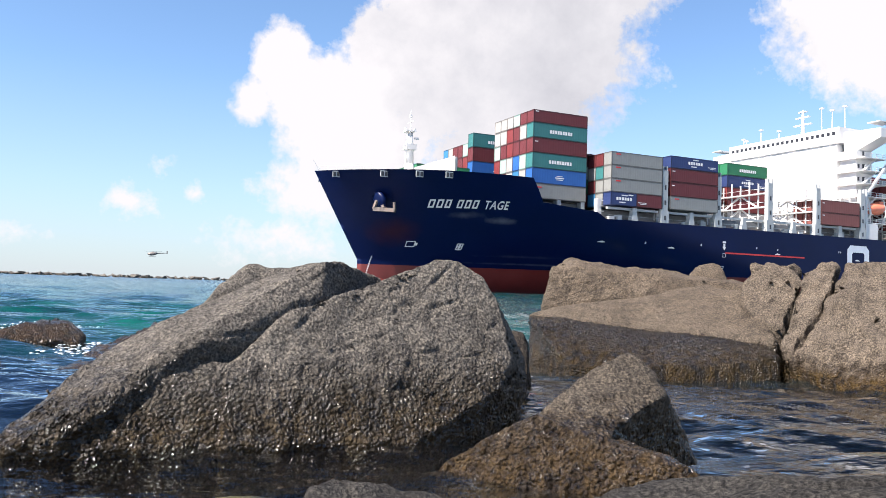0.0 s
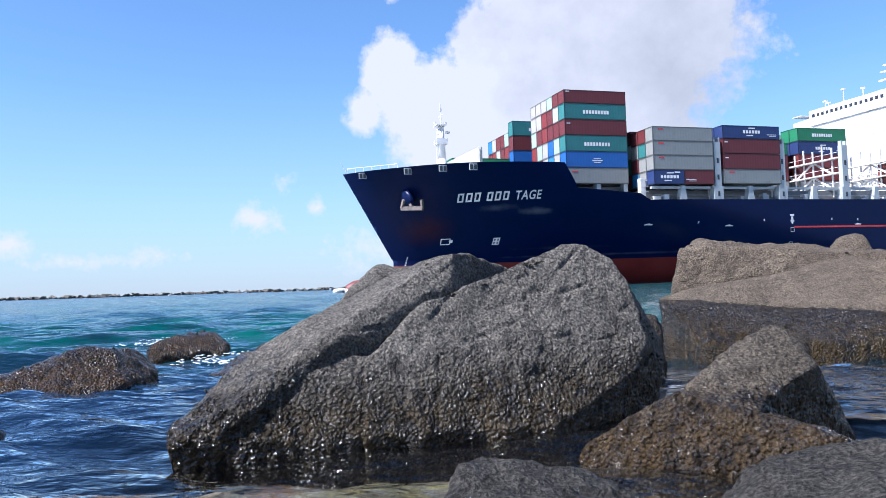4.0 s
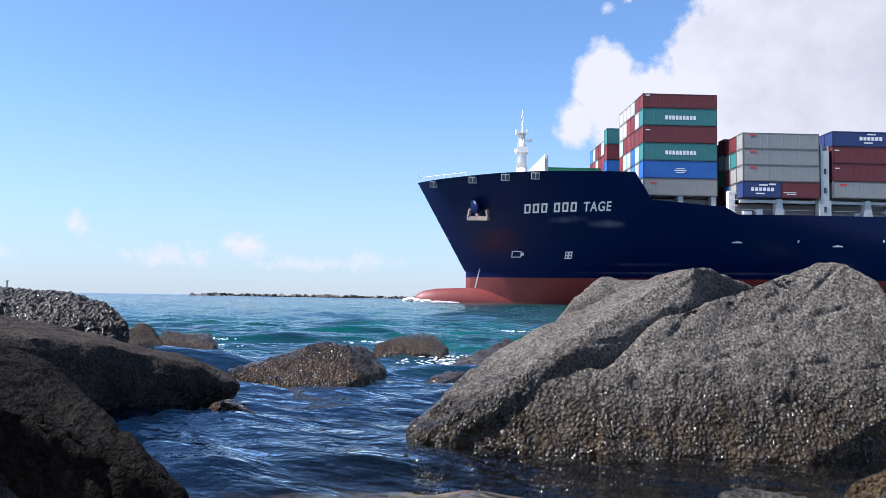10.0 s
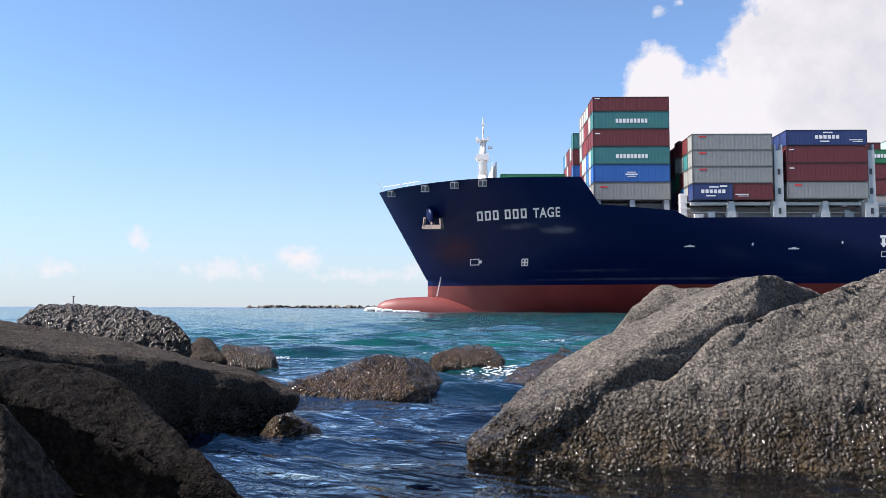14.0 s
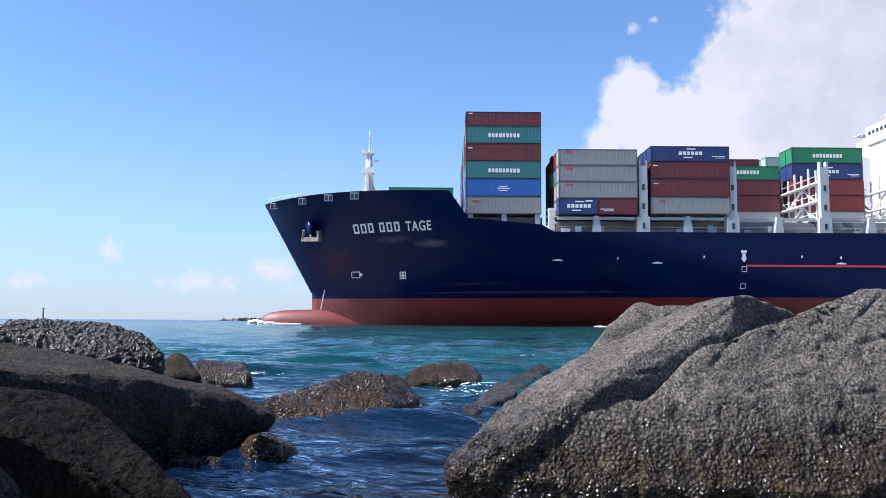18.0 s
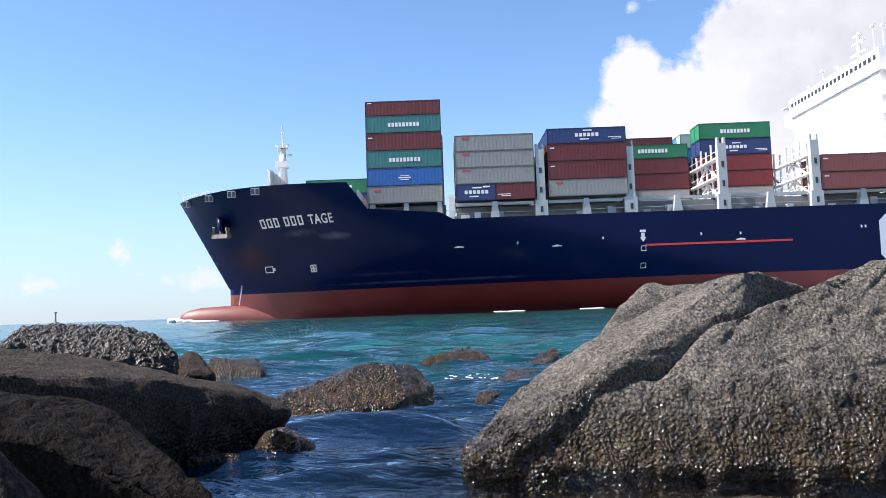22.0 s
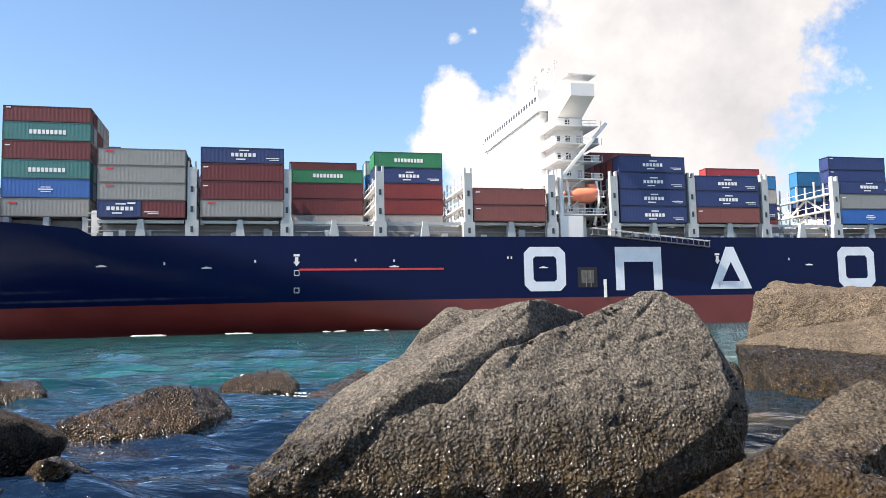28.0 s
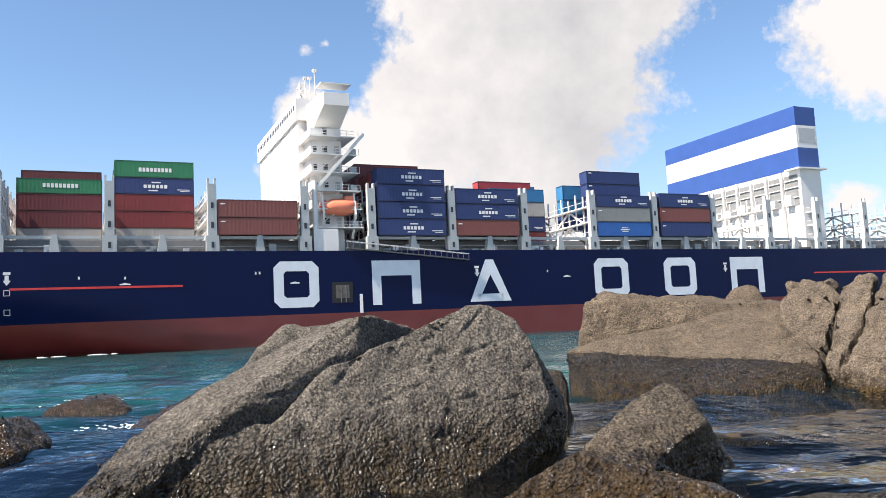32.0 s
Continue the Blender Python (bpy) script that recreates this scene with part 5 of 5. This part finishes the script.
for k in range(5):
    z = 18.4 + k * 3.0
    part("outside_stair", beam(bmesh.new(), (-104.4, 22.4, z + 0.1), (-108.6, 22.4, z + 3.0), 0.7, 0.14), SHIP_WHITE, house)
    part("side_window", box(bmesh.new(), -105.6, -105.0, 20.48, 20.56, z + 1.0, z + 1.9), DARK, house)
    part("side_door", box(bmesh.new(), -109.4, -108.6, 20.48, 20.56, z + 0.2, z + 2.1), SHIP_GREY, house)
    part("deck_box", box(bmesh.new(), -111.6, -110.6, 21.8, 22.8, z + 0.18, z + 1.2), SHIP_GREY, house)
# crane, mast and aerials
part("provision_crane", beam(bmesh.new(), (-104.4, 23.0, 24.5), (-112.8, 23.4, 34.0), 0.6, 0.5), SHIP_WHITE, house, "white slewing provision crane jib")
part("crane_post", pole(bmesh.new(), (-104.4, 23.0, 17.0), (-104.4, 23.0, 26.0), 0.5, 0.45), SHIP_WHITE, house)
radar = part("radar_mast", pole(bmesh.new(), (-107.5, 3.0, 41.4), (-107.5, 3.0, 48.5), 0.5, 0.25), SHIP_WHITE, house, "white radar mast with scanners")
for z, w in ((44.5, 2.6), (46.4, 2.0), (47.8, 1.2)):
    part("scanner", box(bmesh.new(), -107.8, -107.2, 3 - w, 3 + w, z, z + 0.3), SHIP_WHITE, radar)
for y, h in ((-16, 43.6), (-15, 43), (-10, 45.2), (-4, 44), (9, 47.5), (12, 46.5), (15.5, 46.8)):
    aerial = part("aerial", pole(bmesh.new(), (-107, y, 41.4), (-107, y, h), 0.16, 0.08, 6), SHIP_WHITE, house)
    part("aerial_top", box(bmesh.new(), -107.3, -106.7, y - 0.5, y + 0.5, h, h + 0.35), SHIP_WHITE, aerial)

# lifeboat in its davits
bm = bmesh.new()
tube(bm, [((-105.3, 22.2, 22.0), 0.35, 0.5), ((-106.0, 22.2, 21.9), 1.0, 1.05), ((-107.4, 22.2, 21.9), 1.25, 1.35), ((-109.6, 22.2, 21.9), 1.25, 1.4), ((-110.8, 22.2, 22.1), 1.1, 1.2), ((-111.6, 22.2, 22.2), 0.5, 0.7)], 16)
boat = part("lifeboat", bm, ORANGE, ship, "orange enclosed lifeboat in white davits", smooth=True)
part("boat_cabin", box(bmesh.new(), -110.9, -109.5, 21.6, 22.8, 22.9, 23.7), ORANGE, boat)
for x in (-105.7, -111.0):
    bm = bmesh.new()
    beam(bm, (x, 21.0, 17.0), (x, 23.4, 20.6), 0.35)
    beam(bm, (x, 23.4, 20.6), (x, 22.6, 24.2), 0.3)
    part("davit", bm, SHIP_WHITE, ship, "white lifeboat davit")
part("white_screen", box(bmesh.new(), -107.9, -103.9, 23.2, 23.6, 14.6, 18.2), SHIP_WHITE, ship, "white panel beside the lifeboat")
# gangway stowed along the side
gang = part("gangway", beam(bmesh.new(), (-109.0, 24.3, 15.0), (-130.3, 24.5, 12.9), 0.8, 0.18), STEEL, ship, "long sloping gangway hung on the side")
for dy in (0.0, 0.7):
    part("gangway_rail", beam(bmesh.new(), (-109.0, 24.1 + dy, 16.1), (-130.3, 24.3 + dy, 13.9), 0.08), SHIP_WHITE, gang)
for k in range(22):
    f = k / 21
    part("gangway_post", beam(bmesh.new(), (-109 - 21.3 * f, 24.8, 15.0 - 2.1 * f), (-109 - 21.3 * f, 24.8, 16.1 - 2.2 * f), 0.07), STEEL, gang)

# ---- funnel block ----
funnel = part("funnel_house", box(bmesh.new(), -219.0, -212.9, -21.5, 21.4, 14.3, 32.6), SHIP_WHITE, ship, "white engine casing")
for z0, z1, mat in ((32.6, 37.2, FUNNEL_BLUE), (37.2, 42.2, SHIP_WHITE), (42.2, 46.4, FUNNEL_BLUE)):
    part("funnel_band", box(bmesh.new(), -218.9, -212.8, -21.8, 21.5, z0, z1), mat, funnel, "painted band round the wide funnel")
for k in range(9):
    y = -19 + k * 4.5
    part("casing_opening", box(bmesh.new(), -212.9, -212.82, y, y + 3.6, 24.6, 31.4), SHADED_GREY, funnel)
    part("casing_post", beam(bmesh.new(), (-212.4, y - 0.4, 16.0), (-212.4, y - 0.4, 32.4), 0.5, 0.5), SHIP_WHITE, funnel)
    for z in (26.4, 28.6, 30.2):
        part("casing_rail", beam(bmesh.new(), (-212.6, y, z), (-212.6, y + 3.8, z), 0.16, 0.16), SHIP_WHITE, funnel)
    part("vent_box", box(bmesh.new(), -212.9, -211.6, y + 0.6, y + 2.4, 24.6, 25.8 + (k % 3) * 0.6), SHIP_WHITE, funnel)
part("funnel_sign", box(bmesh.new(), -218.4, -213.4, 21.5, 21.56, 38.4, 41.6), SHIP_GREY, funnel, "pale plain sign on the funnel's side")
part("funnel_walkway", box(bmesh.new(), -220.0, -211.5, 18.5, 22.6, 32.3, 32.6), SHIP_WHITE, funnel)

# ---- containers ----
CACHE = {}


def container_mesh(length, height, colour):
    """Corrugated steel box between corner posts and rails, door end aft."""
    key = (length, height, colour)
    if key in CACHE:
        return CACHE[key]
    w = 2.44
    bm = bmesh.new()
    # rails and posts
    for y in (-w / 2, w / 2 - 0.1):
        for z in (0, height - 0.14):
            box(bm, -length / 2, length / 2, y, y + 0.1, z, z + 0.14)
        for x in (-length / 2, length / 2 - 0.14):
            box(bm, x, x + 0.14, y, y + 0.1, 0.14, height - 0.14)
    for x in (-length / 2, length / 2 - 0.1):
        for z in (0, height - 0.14):
            box(bm, x, x + 0.1, -w / 2 + 0.1, w / 2 - 0.1, z, z + 0.14)
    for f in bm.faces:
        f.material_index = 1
    # corrugated sides
    for side in (1, -1):
        pts, x = [], -length / 2 + 0.14
        deep = False
        while x < length / 2 - 0.14:
            d = 0.02 if deep else 0.014
            pts += [(x, d), (min(x + 0.2, length / 2 - 0.14), d)]
            x += 0.28
            deep = not deep
        lo = [bm.verts.new((x, side * (w / 2 - d), 0.1)) for x, d in pts]
        hi = [bm.verts.new((x, side * (w / 2 - d), height - 0.1)) for x, d in pts]
        for k in range(len(pts) - 1):
            f = (lo[k], lo[k + 1], hi[k + 1], hi[k])
            bm.faces.new(f if side < 0 else f[::-1])
    # front end corrugated, door end with lock bars
    for x, s in ((length / 2 - 0.03, 1), (-length / 2 + 0.05, -1)):
        ys = [-1.12 + 0.16 * k for k in range(15)]
        lo = [bm.verts.new((x - s * (0.04 if k // 1 % 2 else 0), y, 0.1)) for k, y in enumerate(ys)]
        hi = [bm.verts.new((v.co.x, v.co.y, height - 0.1)) for v in lo]
        for k in range(14):
            f = (lo[k], lo[k + 1], hi[k + 1], hi[k])
            bm.faces.new(f if s > 0 else f[::-1])
    for y in (-0.85, -0.35, 0.35, 0.85):
        box(bm, -length / 2 - 0.02, -length / 2 + 0.05, y - 0.03, y + 0.03, 0.15, height - 0.15)
    bm.faces.new([bm.verts.new(p) for p in ((-length / 2, -w / 2, height - 0.03), (length / 2, -w / 2, height - 0.03), (length / 2, w / 2, height - 0.03), (-length / 2, w / 2, height - 0.03))])
    bm.faces.new([bm.verts.new(p) for p in ((-length / 2, w / 2, 0.05), (length / 2, w / 2, 0.05), (length / 2, -w / 2, 0.05), (-length / 2, -w / 2, 0.05))])
    me = bpy.data.meshes.new("container_body")
    bm.to_mesh(me)
    bm.free()
    me.materials.append(C_MAT[colour])
    me.materials.append(C_RAIL_SHADE[colour])
    CACHE[key] = me
    return me


CARGO = []
SIGNS = {"code": [(5.0, 5.7, 1.95, 2.12)], "word": [(-2.6, 2.6, 0.95, 1.6)], "small": [(3.9, 5.0, 1.95, 2.2)], "arcs": [(-5.4, -3.4, 0.75, 0.87), (-5.4, -3.9, 0.5, 0.6), (-1.9, 1.9, 1.0, 1.55), (-0.9, 0.5, 1.85, 2.05), (-0.4, 1.0, 0.5, 0.7)], "badge": [(-1.0, 1.0, 0.8, 1.7)]}
BAR_MESH = {}


def sign_bars(kind):
    """The upright and level bars that stand for one marking, as boxes in x and z."""
    out = []
    for x0, x1, z0, z1 in SIGNS[kind]:
        if kind == "word" or (kind == "arcs" and z1 - z0 > 0.4):
            n = 9 if kind == "word" else 6
            step = (x1 - x0) / n
            out += [(x0 + k * step, x0 + (k + 0.72) * step, z0, z1) for k in range(n)]
        elif kind == "badge":
            out += [(-1.0, 1.0, 1.15, 1.35), (-0.7, 0.7, 0.85, 0.98), (-0.7, 0.7, 1.52, 1.65)]
        else:
            out.append((x0, x1, z0, z1))
    return out


def bar_mesh(w, h, mat):
    key = (round(w, 2), round(h, 2), mat.name)
    if key not in BAR_MESH:
        bm = box(bmesh.new(), 0, w, 1.21, 1.232, 0, h)
        me = bpy.data.meshes.new("marking_bar")
        bm.to_mesh(me)
        bm.free()
        me.materials.append(mat)
        BAR_MESH[key] = me
    return BAR_MESH[key]


RED_SIGN = RED_LINE


def container(x_front, y_port, z, colour, height=2.59, length=12.19, sign="", sign_mat=None):
    ob = new("shipping_container")
    what = "forty-foot" if length > 8 else "twenty-foot"
    tagged(ob, f"{C_COL[colour][1]} corrugated steel {what} container stacked on the ship", "container", "containers on the ship")
    body = new("body", container_mesh(length, height, colour))
    body.parent = ob
    if sign:
        for x0, x1, z0, z1 in sign_bars(sign):
            bar = new("marking_bar", bar_mesh(x1 - x0, z1 - z0, sign_mat or MARK_WHITE))
            bar.location = (x0, 0, z0)
            bar.parent = ob
    CARGO.append((ob, (x_front - length / 2, y_port - 1.22, z)))
    return ob


def stack(x_front, y_port, levels, cols, signs=None, length=12.19):
    for k, c in enumerate(cols):
        kind, mat = (signs or {}).get(k, ("code" if y_port > 18 else "", None))
        container(x_front, y_port, levels[k], c, levels[k + 1] - levels[k] - 0.07, length, kind, mat)


# first bay: two blocks of stacks with a gap between them
LV0 = [18.0, 20.85, 23.75, 26.65, 29.5, 32.35, 34.75]
PORT0 = [["grey", "blue", "teal", "maroon", "teal", "maroon"], ["white", "white", "pale", "maroon", "white", "maroon"], ["blue", "sky", "blue", "maroon", "maroon", "pale"],
         ["maroon", "white", "white", "red", "red", "white"], ["white", "maroon", "pale", "maroon", "white", "white"], ["maroon", "sky", "red", "pale", "white", "white"]]
for i, cols in enumerate(PORT0):
    stack(-18.6, 18.8 - i * 2.52, LV0, cols, {1: ("badge", None), 2: ("word", None), 4: ("word", None), 0: ("small", RED_SIGN)} if i == 0 else None)
STB0 = [["white", "navy", "blue", "maroon", "teal"], ["grey", "blue", "white", "red", "pale"], ["maroon", "white", "maroon", "maroon", "maroon"], ["blue", "maroon", "red", "white", "maroon"],
        ["grey", "maroon", "white", "red", "white"], ["white", "grey", "maroon", "maroon", "sky"]]
for i, cols in enumerate(STB0):
    stack(-18.8, -6.3 - i * 2.52, [18.0 + 2.9 * k for k in range(7)] if i else [18.0, 21.5, 25.0, 28.2, 31.3, 34.4, 35], cols, {4: ("word", None), 2: ("badge", None)} if i == 0 else None)
# forward hatch
for i in range(4):
    stack(-4.8, -4.0 - i * 2.52, [18.0, 20.6, 23.3, 26.1], ["maroon", "navy", "green"], {1: ("arcs", None), 2: ("word", None)} if i == 0 else None)
# second bay
LV1 = [17.3, 19.85, 22.4, 24.95, 27.5]
for i in range(6):
    if i == 0:
        container(-32.8, 24.0, 17.3, "navy", 2.5, 6.06, "arcs")
        container(-38.9, 24.0, 17.3, "maroon", 2.5, 6.06, "small")
        for k in range(1, 4):
            container(-32.8, 24.0, LV1[k], "grey", 2.52, 12.19, "small", RED_SIGN)
    else:
        stack(-32.8, 24.0 - i * 2.52, LV1 if i != 3 else [17.3, 20, 22.8, 25.4, 28.0], [("navy", "teal", "maroon", "maroon"), ("grey", "grey", "teal", "maroon"), ("sky", "maroon", "grey", "maroon"), ("maroon", "green", "pale", "maroon")][i % 4])
# third bay
LV2 = [17.45, 20.1, 22.95, 25.65, 28.1]
for i in range(5):
    stack(-47.1, 24.0 - i * 2.52, LV2, ["grey", "maroon", "maroon", "navy"] if i != 2 else ["grey", "red", "navy", "navy"], {3: ("arcs", None), 0: ("small", RED_SIGN)} if i == 0 else None)
# fourth bay, stacks further inboard
for i in range(3):
    stack(-61.0, 9.6 - i * 2.52, [17.3, 20.0, 22.75, 25.45, 27.9], ["white", "maroon", "maroon", "green"], {3: ("word", None)} if i == 0 else None)
stack(-61.0, 1.0, [25.0, 28.0, 30.9], ["maroon", "maroon"])
# fifth bay
for i in range(2):
    stack(-75.0, 10.6 - i * 2.52, [17.2, 19.95, 22.7, 25.5, 28.25, 31.05], ["white", "red", "red", "navy", "green"], {4: ("word", None), 3: ("arcs", None)} if i == 0 else None)
stack(-75.0, -0.3, [17.2, 20, 23, 26, 28.9, 31.6], ["red", "red", "maroon", "sky", "pale"])
stack(-75.0, -2.8, [17.2, 20, 23, 26, 28.9, 31.6], ["red", "red", "maroon", "maroon", "sky"])
# sixth bay, before the deckhouse
for i in range(3):
    stack(-89.1, 24.0 - i * 2.52, [17.1, 19.8, 22.6], ["brown", "brown"])
# abaft the deckhouse
for i in range(4):
    stack(-114.6, 24.0 - i * 2.52, [17.1, 19.95, 22.8, 25.7, 28.5], ["navy"] * 4 if i == 0 else ["red", "maroon", "red", "red"], {k: ("arcs", None) for k in range(4)} if i == 0 else None)
for i in range(3):
    stack(-114.6, 12.3 - i * 2.52, [17.1, 20, 23, 26, 29.0, 31.6], ["maroon", "red", "maroon", "red", "maroon"])
for i in range(3):
    stack(-128.7, 24.0 - i * 2.52, [17.1, 19.9, 22.7, 25.4], ["brown", "navy", "navy"] if i == 0 else ["grey", "navy", "red"], {1: ("arcs", None), 2: ("arcs", None)} if i == 0 else None)
stack(-128.7, 9.0, [20, 23, 26], ["navy", "maroon"])
stack(-143.2, 3.9, [17.1, 20.0, 23.0, 26.0, 28.6, 31.0], ["maroon", "navy", "grey", "sky", "crimson"])
stack(-143.2, 9.0, [17.1, 20.0, 23.0, 25.9, 28.6], ["maroon", "navy", "white", "sky"], {1: ("arcs", None)})
stack(-143.2, 6.5, [17.1, 20.0, 23.0, 25.9, 28.6], ["maroon", "navy", "grey", "sky"])
stack(-150.0, -6.0, [17.1, 20.0, 23.0, 26.0, 29.2, 32.2], ["navy", "navy", "sky", "navy", "sky"])
for i in range(2):
    stack(-157.5, 24.0 - i * 2.52, [17.1, 19.85, 22.6, 25.0, 27.5, 30.0], ["blue", "grey", "navy"] if i == 0 else ["navy", "navy", "navy", "navy", "navy"], {2: ("arcs", None), 0: ("badge", None)} if i == 0 else None)
stack(-158.0, 12.0, [20, 23, 26, 29], ["navy", "sky", "sky"])
for i in range(3):
    stack(-172.2, 24.0 - i * 2.52, [17.1, 19.95, 22.8, 25.6], ["navy", "brown", "navy"] if i == 0 else ["sky", "grey", "sky"], {2: ("arcs", None)} if i == 0 else None)


# ---- far things: beacon, skyline, helicopter; white water ----
post_at = far_point(52.0, 900)
beacon = thing("beacon", "slim dark channel marker post far out at sea", "beacon")
beacon.location = post_at
part("post", pole(bmesh.new(), (0, 0, -2), (0, 0, 10.5), 0.9, 0.75), STEEL, beacon)
part("base", box(bmesh.new(), -7, 3, -2, 2, -1, 1.2), STEEL, beacon)
part("topmark", box(bmesh.new(), -1.0, 1.0, -1.0, 1.0, 10.5, 11.6), STEEL, beacon)

heli = thing("helicopter", "small dark helicopter flying low over the breakwater", "helicopter")
bm = bmesh.new()
tube(bm, [((-3.4, 0, 0.2), 0.2, 0.3), ((-2.8, 0, 0.0), 0.8, 0.8), ((-1.0, 0, 0.1), 1.1, 1.1), ((1.0, 0, 0.3), 0.9, 0.9), ((2.4, 0, 0.6), 0.35, 0.4)], 12)
part("fuselage", bm, STEEL, heli, smooth=True)
part("tail_boom", pole(bmesh.new(), (2.0, 0, 0.6), (8.0, 0, 1.0), 0.35, 0.15), STEEL, heli)
part("tail_fin", box(bmesh.new(), 7.6, 8.3, -0.06, 0.06, 0.6, 2.1), STEEL, heli)
part("mast", pole(bmesh.new(), (-0.4, 0, 1.0), (-0.4, 0, 1.7), 0.2, 0.15), STEEL, heli)
rotor = part("main_rotor", box(bmesh.new(), -5.5, 5.5, -0.15, 0.15, -0.04, 0.04), DARK, heli)
rotor.location = (-0.4, 0, 1.7)
for side in (0.9, -0.9):
    part("skid", beam(bmesh.new(), (-2.4, side, -1.5), (1.6, side, -1.5), 0.12), STEEL, heli)


def foam_patch(label, spots, seed, flatness=0.25):
    """Broken white water: many small rounded clots, joined."""
    r = random.Random(seed)
    bm = bmesh.new()
    for x, y, z, rad, count in spots:
        for _ in range(count):
            s = rad * r.uniform(0.02, 0.055)
            a, d = r.uniform(0, 6.28), rad * r.random()
            m = Matrix.Translation((x + d * math.cos(a) * 1.6, y + d * math.sin(a), z + r.uniform(-0.6, 0.3) * s * flatness)) @ Matrix.Diagonal((s * r.uniform(1, 1.9), s, s * flatness, 1))
            bmesh.ops.create_icosphere(bm, subdivisions=1, radius=1, matrix=m)
    return tagged(mesh_object("foam", bm, FOAM, smooth=True), label, "foam", kind="stuff")


# white water round the low rocks, lapping with the swell
shore_foam = foam_patch("white water breaking on the low rocks", [(-6.22, 11.88, 0.0, 0.45, 60), (-6.51, 13.48, 0.0, 0.36, 60), (-6.10, 18.18, 0.0, 0.45, 60), (-6.01, 12.27, 0.0, 0.45, 60), (-5.73, 12.65, 0.0, 0.36, 60), (-9.06, 11.02, 0.0, 0.36, 60), (-3.49, 8.53, 0.0, 0.45, 60), (-6.42, 12.83, 0.0, 0.36, 60), (-7.86, 9.63, 0.0, 0.36, 60), (-3.84, 9.01, 0.0, 0.36, 60), (-4.09, 9.65, 0.0, 0.36, 60)], 5)
# the wave pushed up by the bulb, and streaks along the side
bm = bmesh.new()
r = random.Random(8)
for k in range(150):
    f = r.random()
    s = r.uniform(0.15, 0.55) * (1.3 - f)
    x, y = 19.6 - 9.5 * f, (0.5 + 3.0 * f) * r.choice((1, 1, -1)) + r.uniform(-0.6, 0.6)
    bmesh.ops.create_icosphere(bm, subdivisions=1, radius=1, matrix=Matrix.Translation((x, y, 0.1 + r.uniform(0, 0.75) * (1 - f) ** 2)) @ Matrix.Diagonal((s * 1.6, s, s * 0.6, 1)))
for x0, n in ((-38, 26), (-51, 10), (-64, 8), (-71, 6)):
    for k in range(n):
        s = r.uniform(0.1, 0.3)
        bmesh.ops.create_icosphere(bm, subdivisions=1, radius=1, matrix=Matrix.Translation((x0 - r.uniform(0, 4), 24.6 + r.uniform(0, 0.8), 0.12)) @ Matrix.Diagonal((s * 3, s * 0.8, s * 0.4, 1)))
bow_wave = part("bow_wave", bm, FOAM, ship, "white water thrown up by the bulb", smooth=True)
tagged(bow_wave, kind="stuff")

# ---- movement ----
SHIP_ROWS = [(0.0, -8.397, 157.153, 204.983), (4.0, -23.437, 149.959, 205.127), (8.0, -38.479, 142.765, 205.272), (12.0, -53.524, 135.569, 205.416), (16.0, -68.572, 128.372, 205.561), (20.0, -83.622, 121.173, 205.706), (24.0, -98.676, 113.974, 205.850), (28.0, -113.732, 106.773, 205.995), (32.0, -128.790, 99.570, 206.140)]


def ship_pose(x, y, heading):
    return pose(x, y, 0, 0, 0, heading)


def motions():
    """The ship passes from right to left with its cargo; the sea runs on towards the shore."""
    walk(ship, [(t, ship_pose(x, y, h)) for t, x, y, h in SHIP_ROWS])
    for ob, place in CARGO:
        walk(ob, [(t, ship_pose(x, y, h) @ Matrix.Translation(place)) for t, x, y, h in SHIP_ROWS])
    heli_rows = [(0.0, 19.95, 15.0), (0.1, 25.5, 12.0), (0.2, 31.0, 10.0), (1.0, 60, 6.0), (6.0, 100, 8.0), (32.0, 170, 30.0)]
    walk(heli, [(t, Matrix.Translation(far_point(az, 520) + Vector((0, 0, h))) @ pose(0, 0, 0, 0, 0, az)) for t, az, h in heli_rows])
    walk(shore_foam, [(t, pose(0.08 * math.sin(t * 1.1), 0.06 * math.cos(t * 0.8), 0.012 * math.sin(t * 1.5) - 0.004)) for t in range(0, 33)])
    walk(sea, [(t, pose(0.05 * math.sin(t * 0.9), -0.22 * t, 0.012 * math.sin(t * 1.5))) for t in range(0, 33)])


motions()
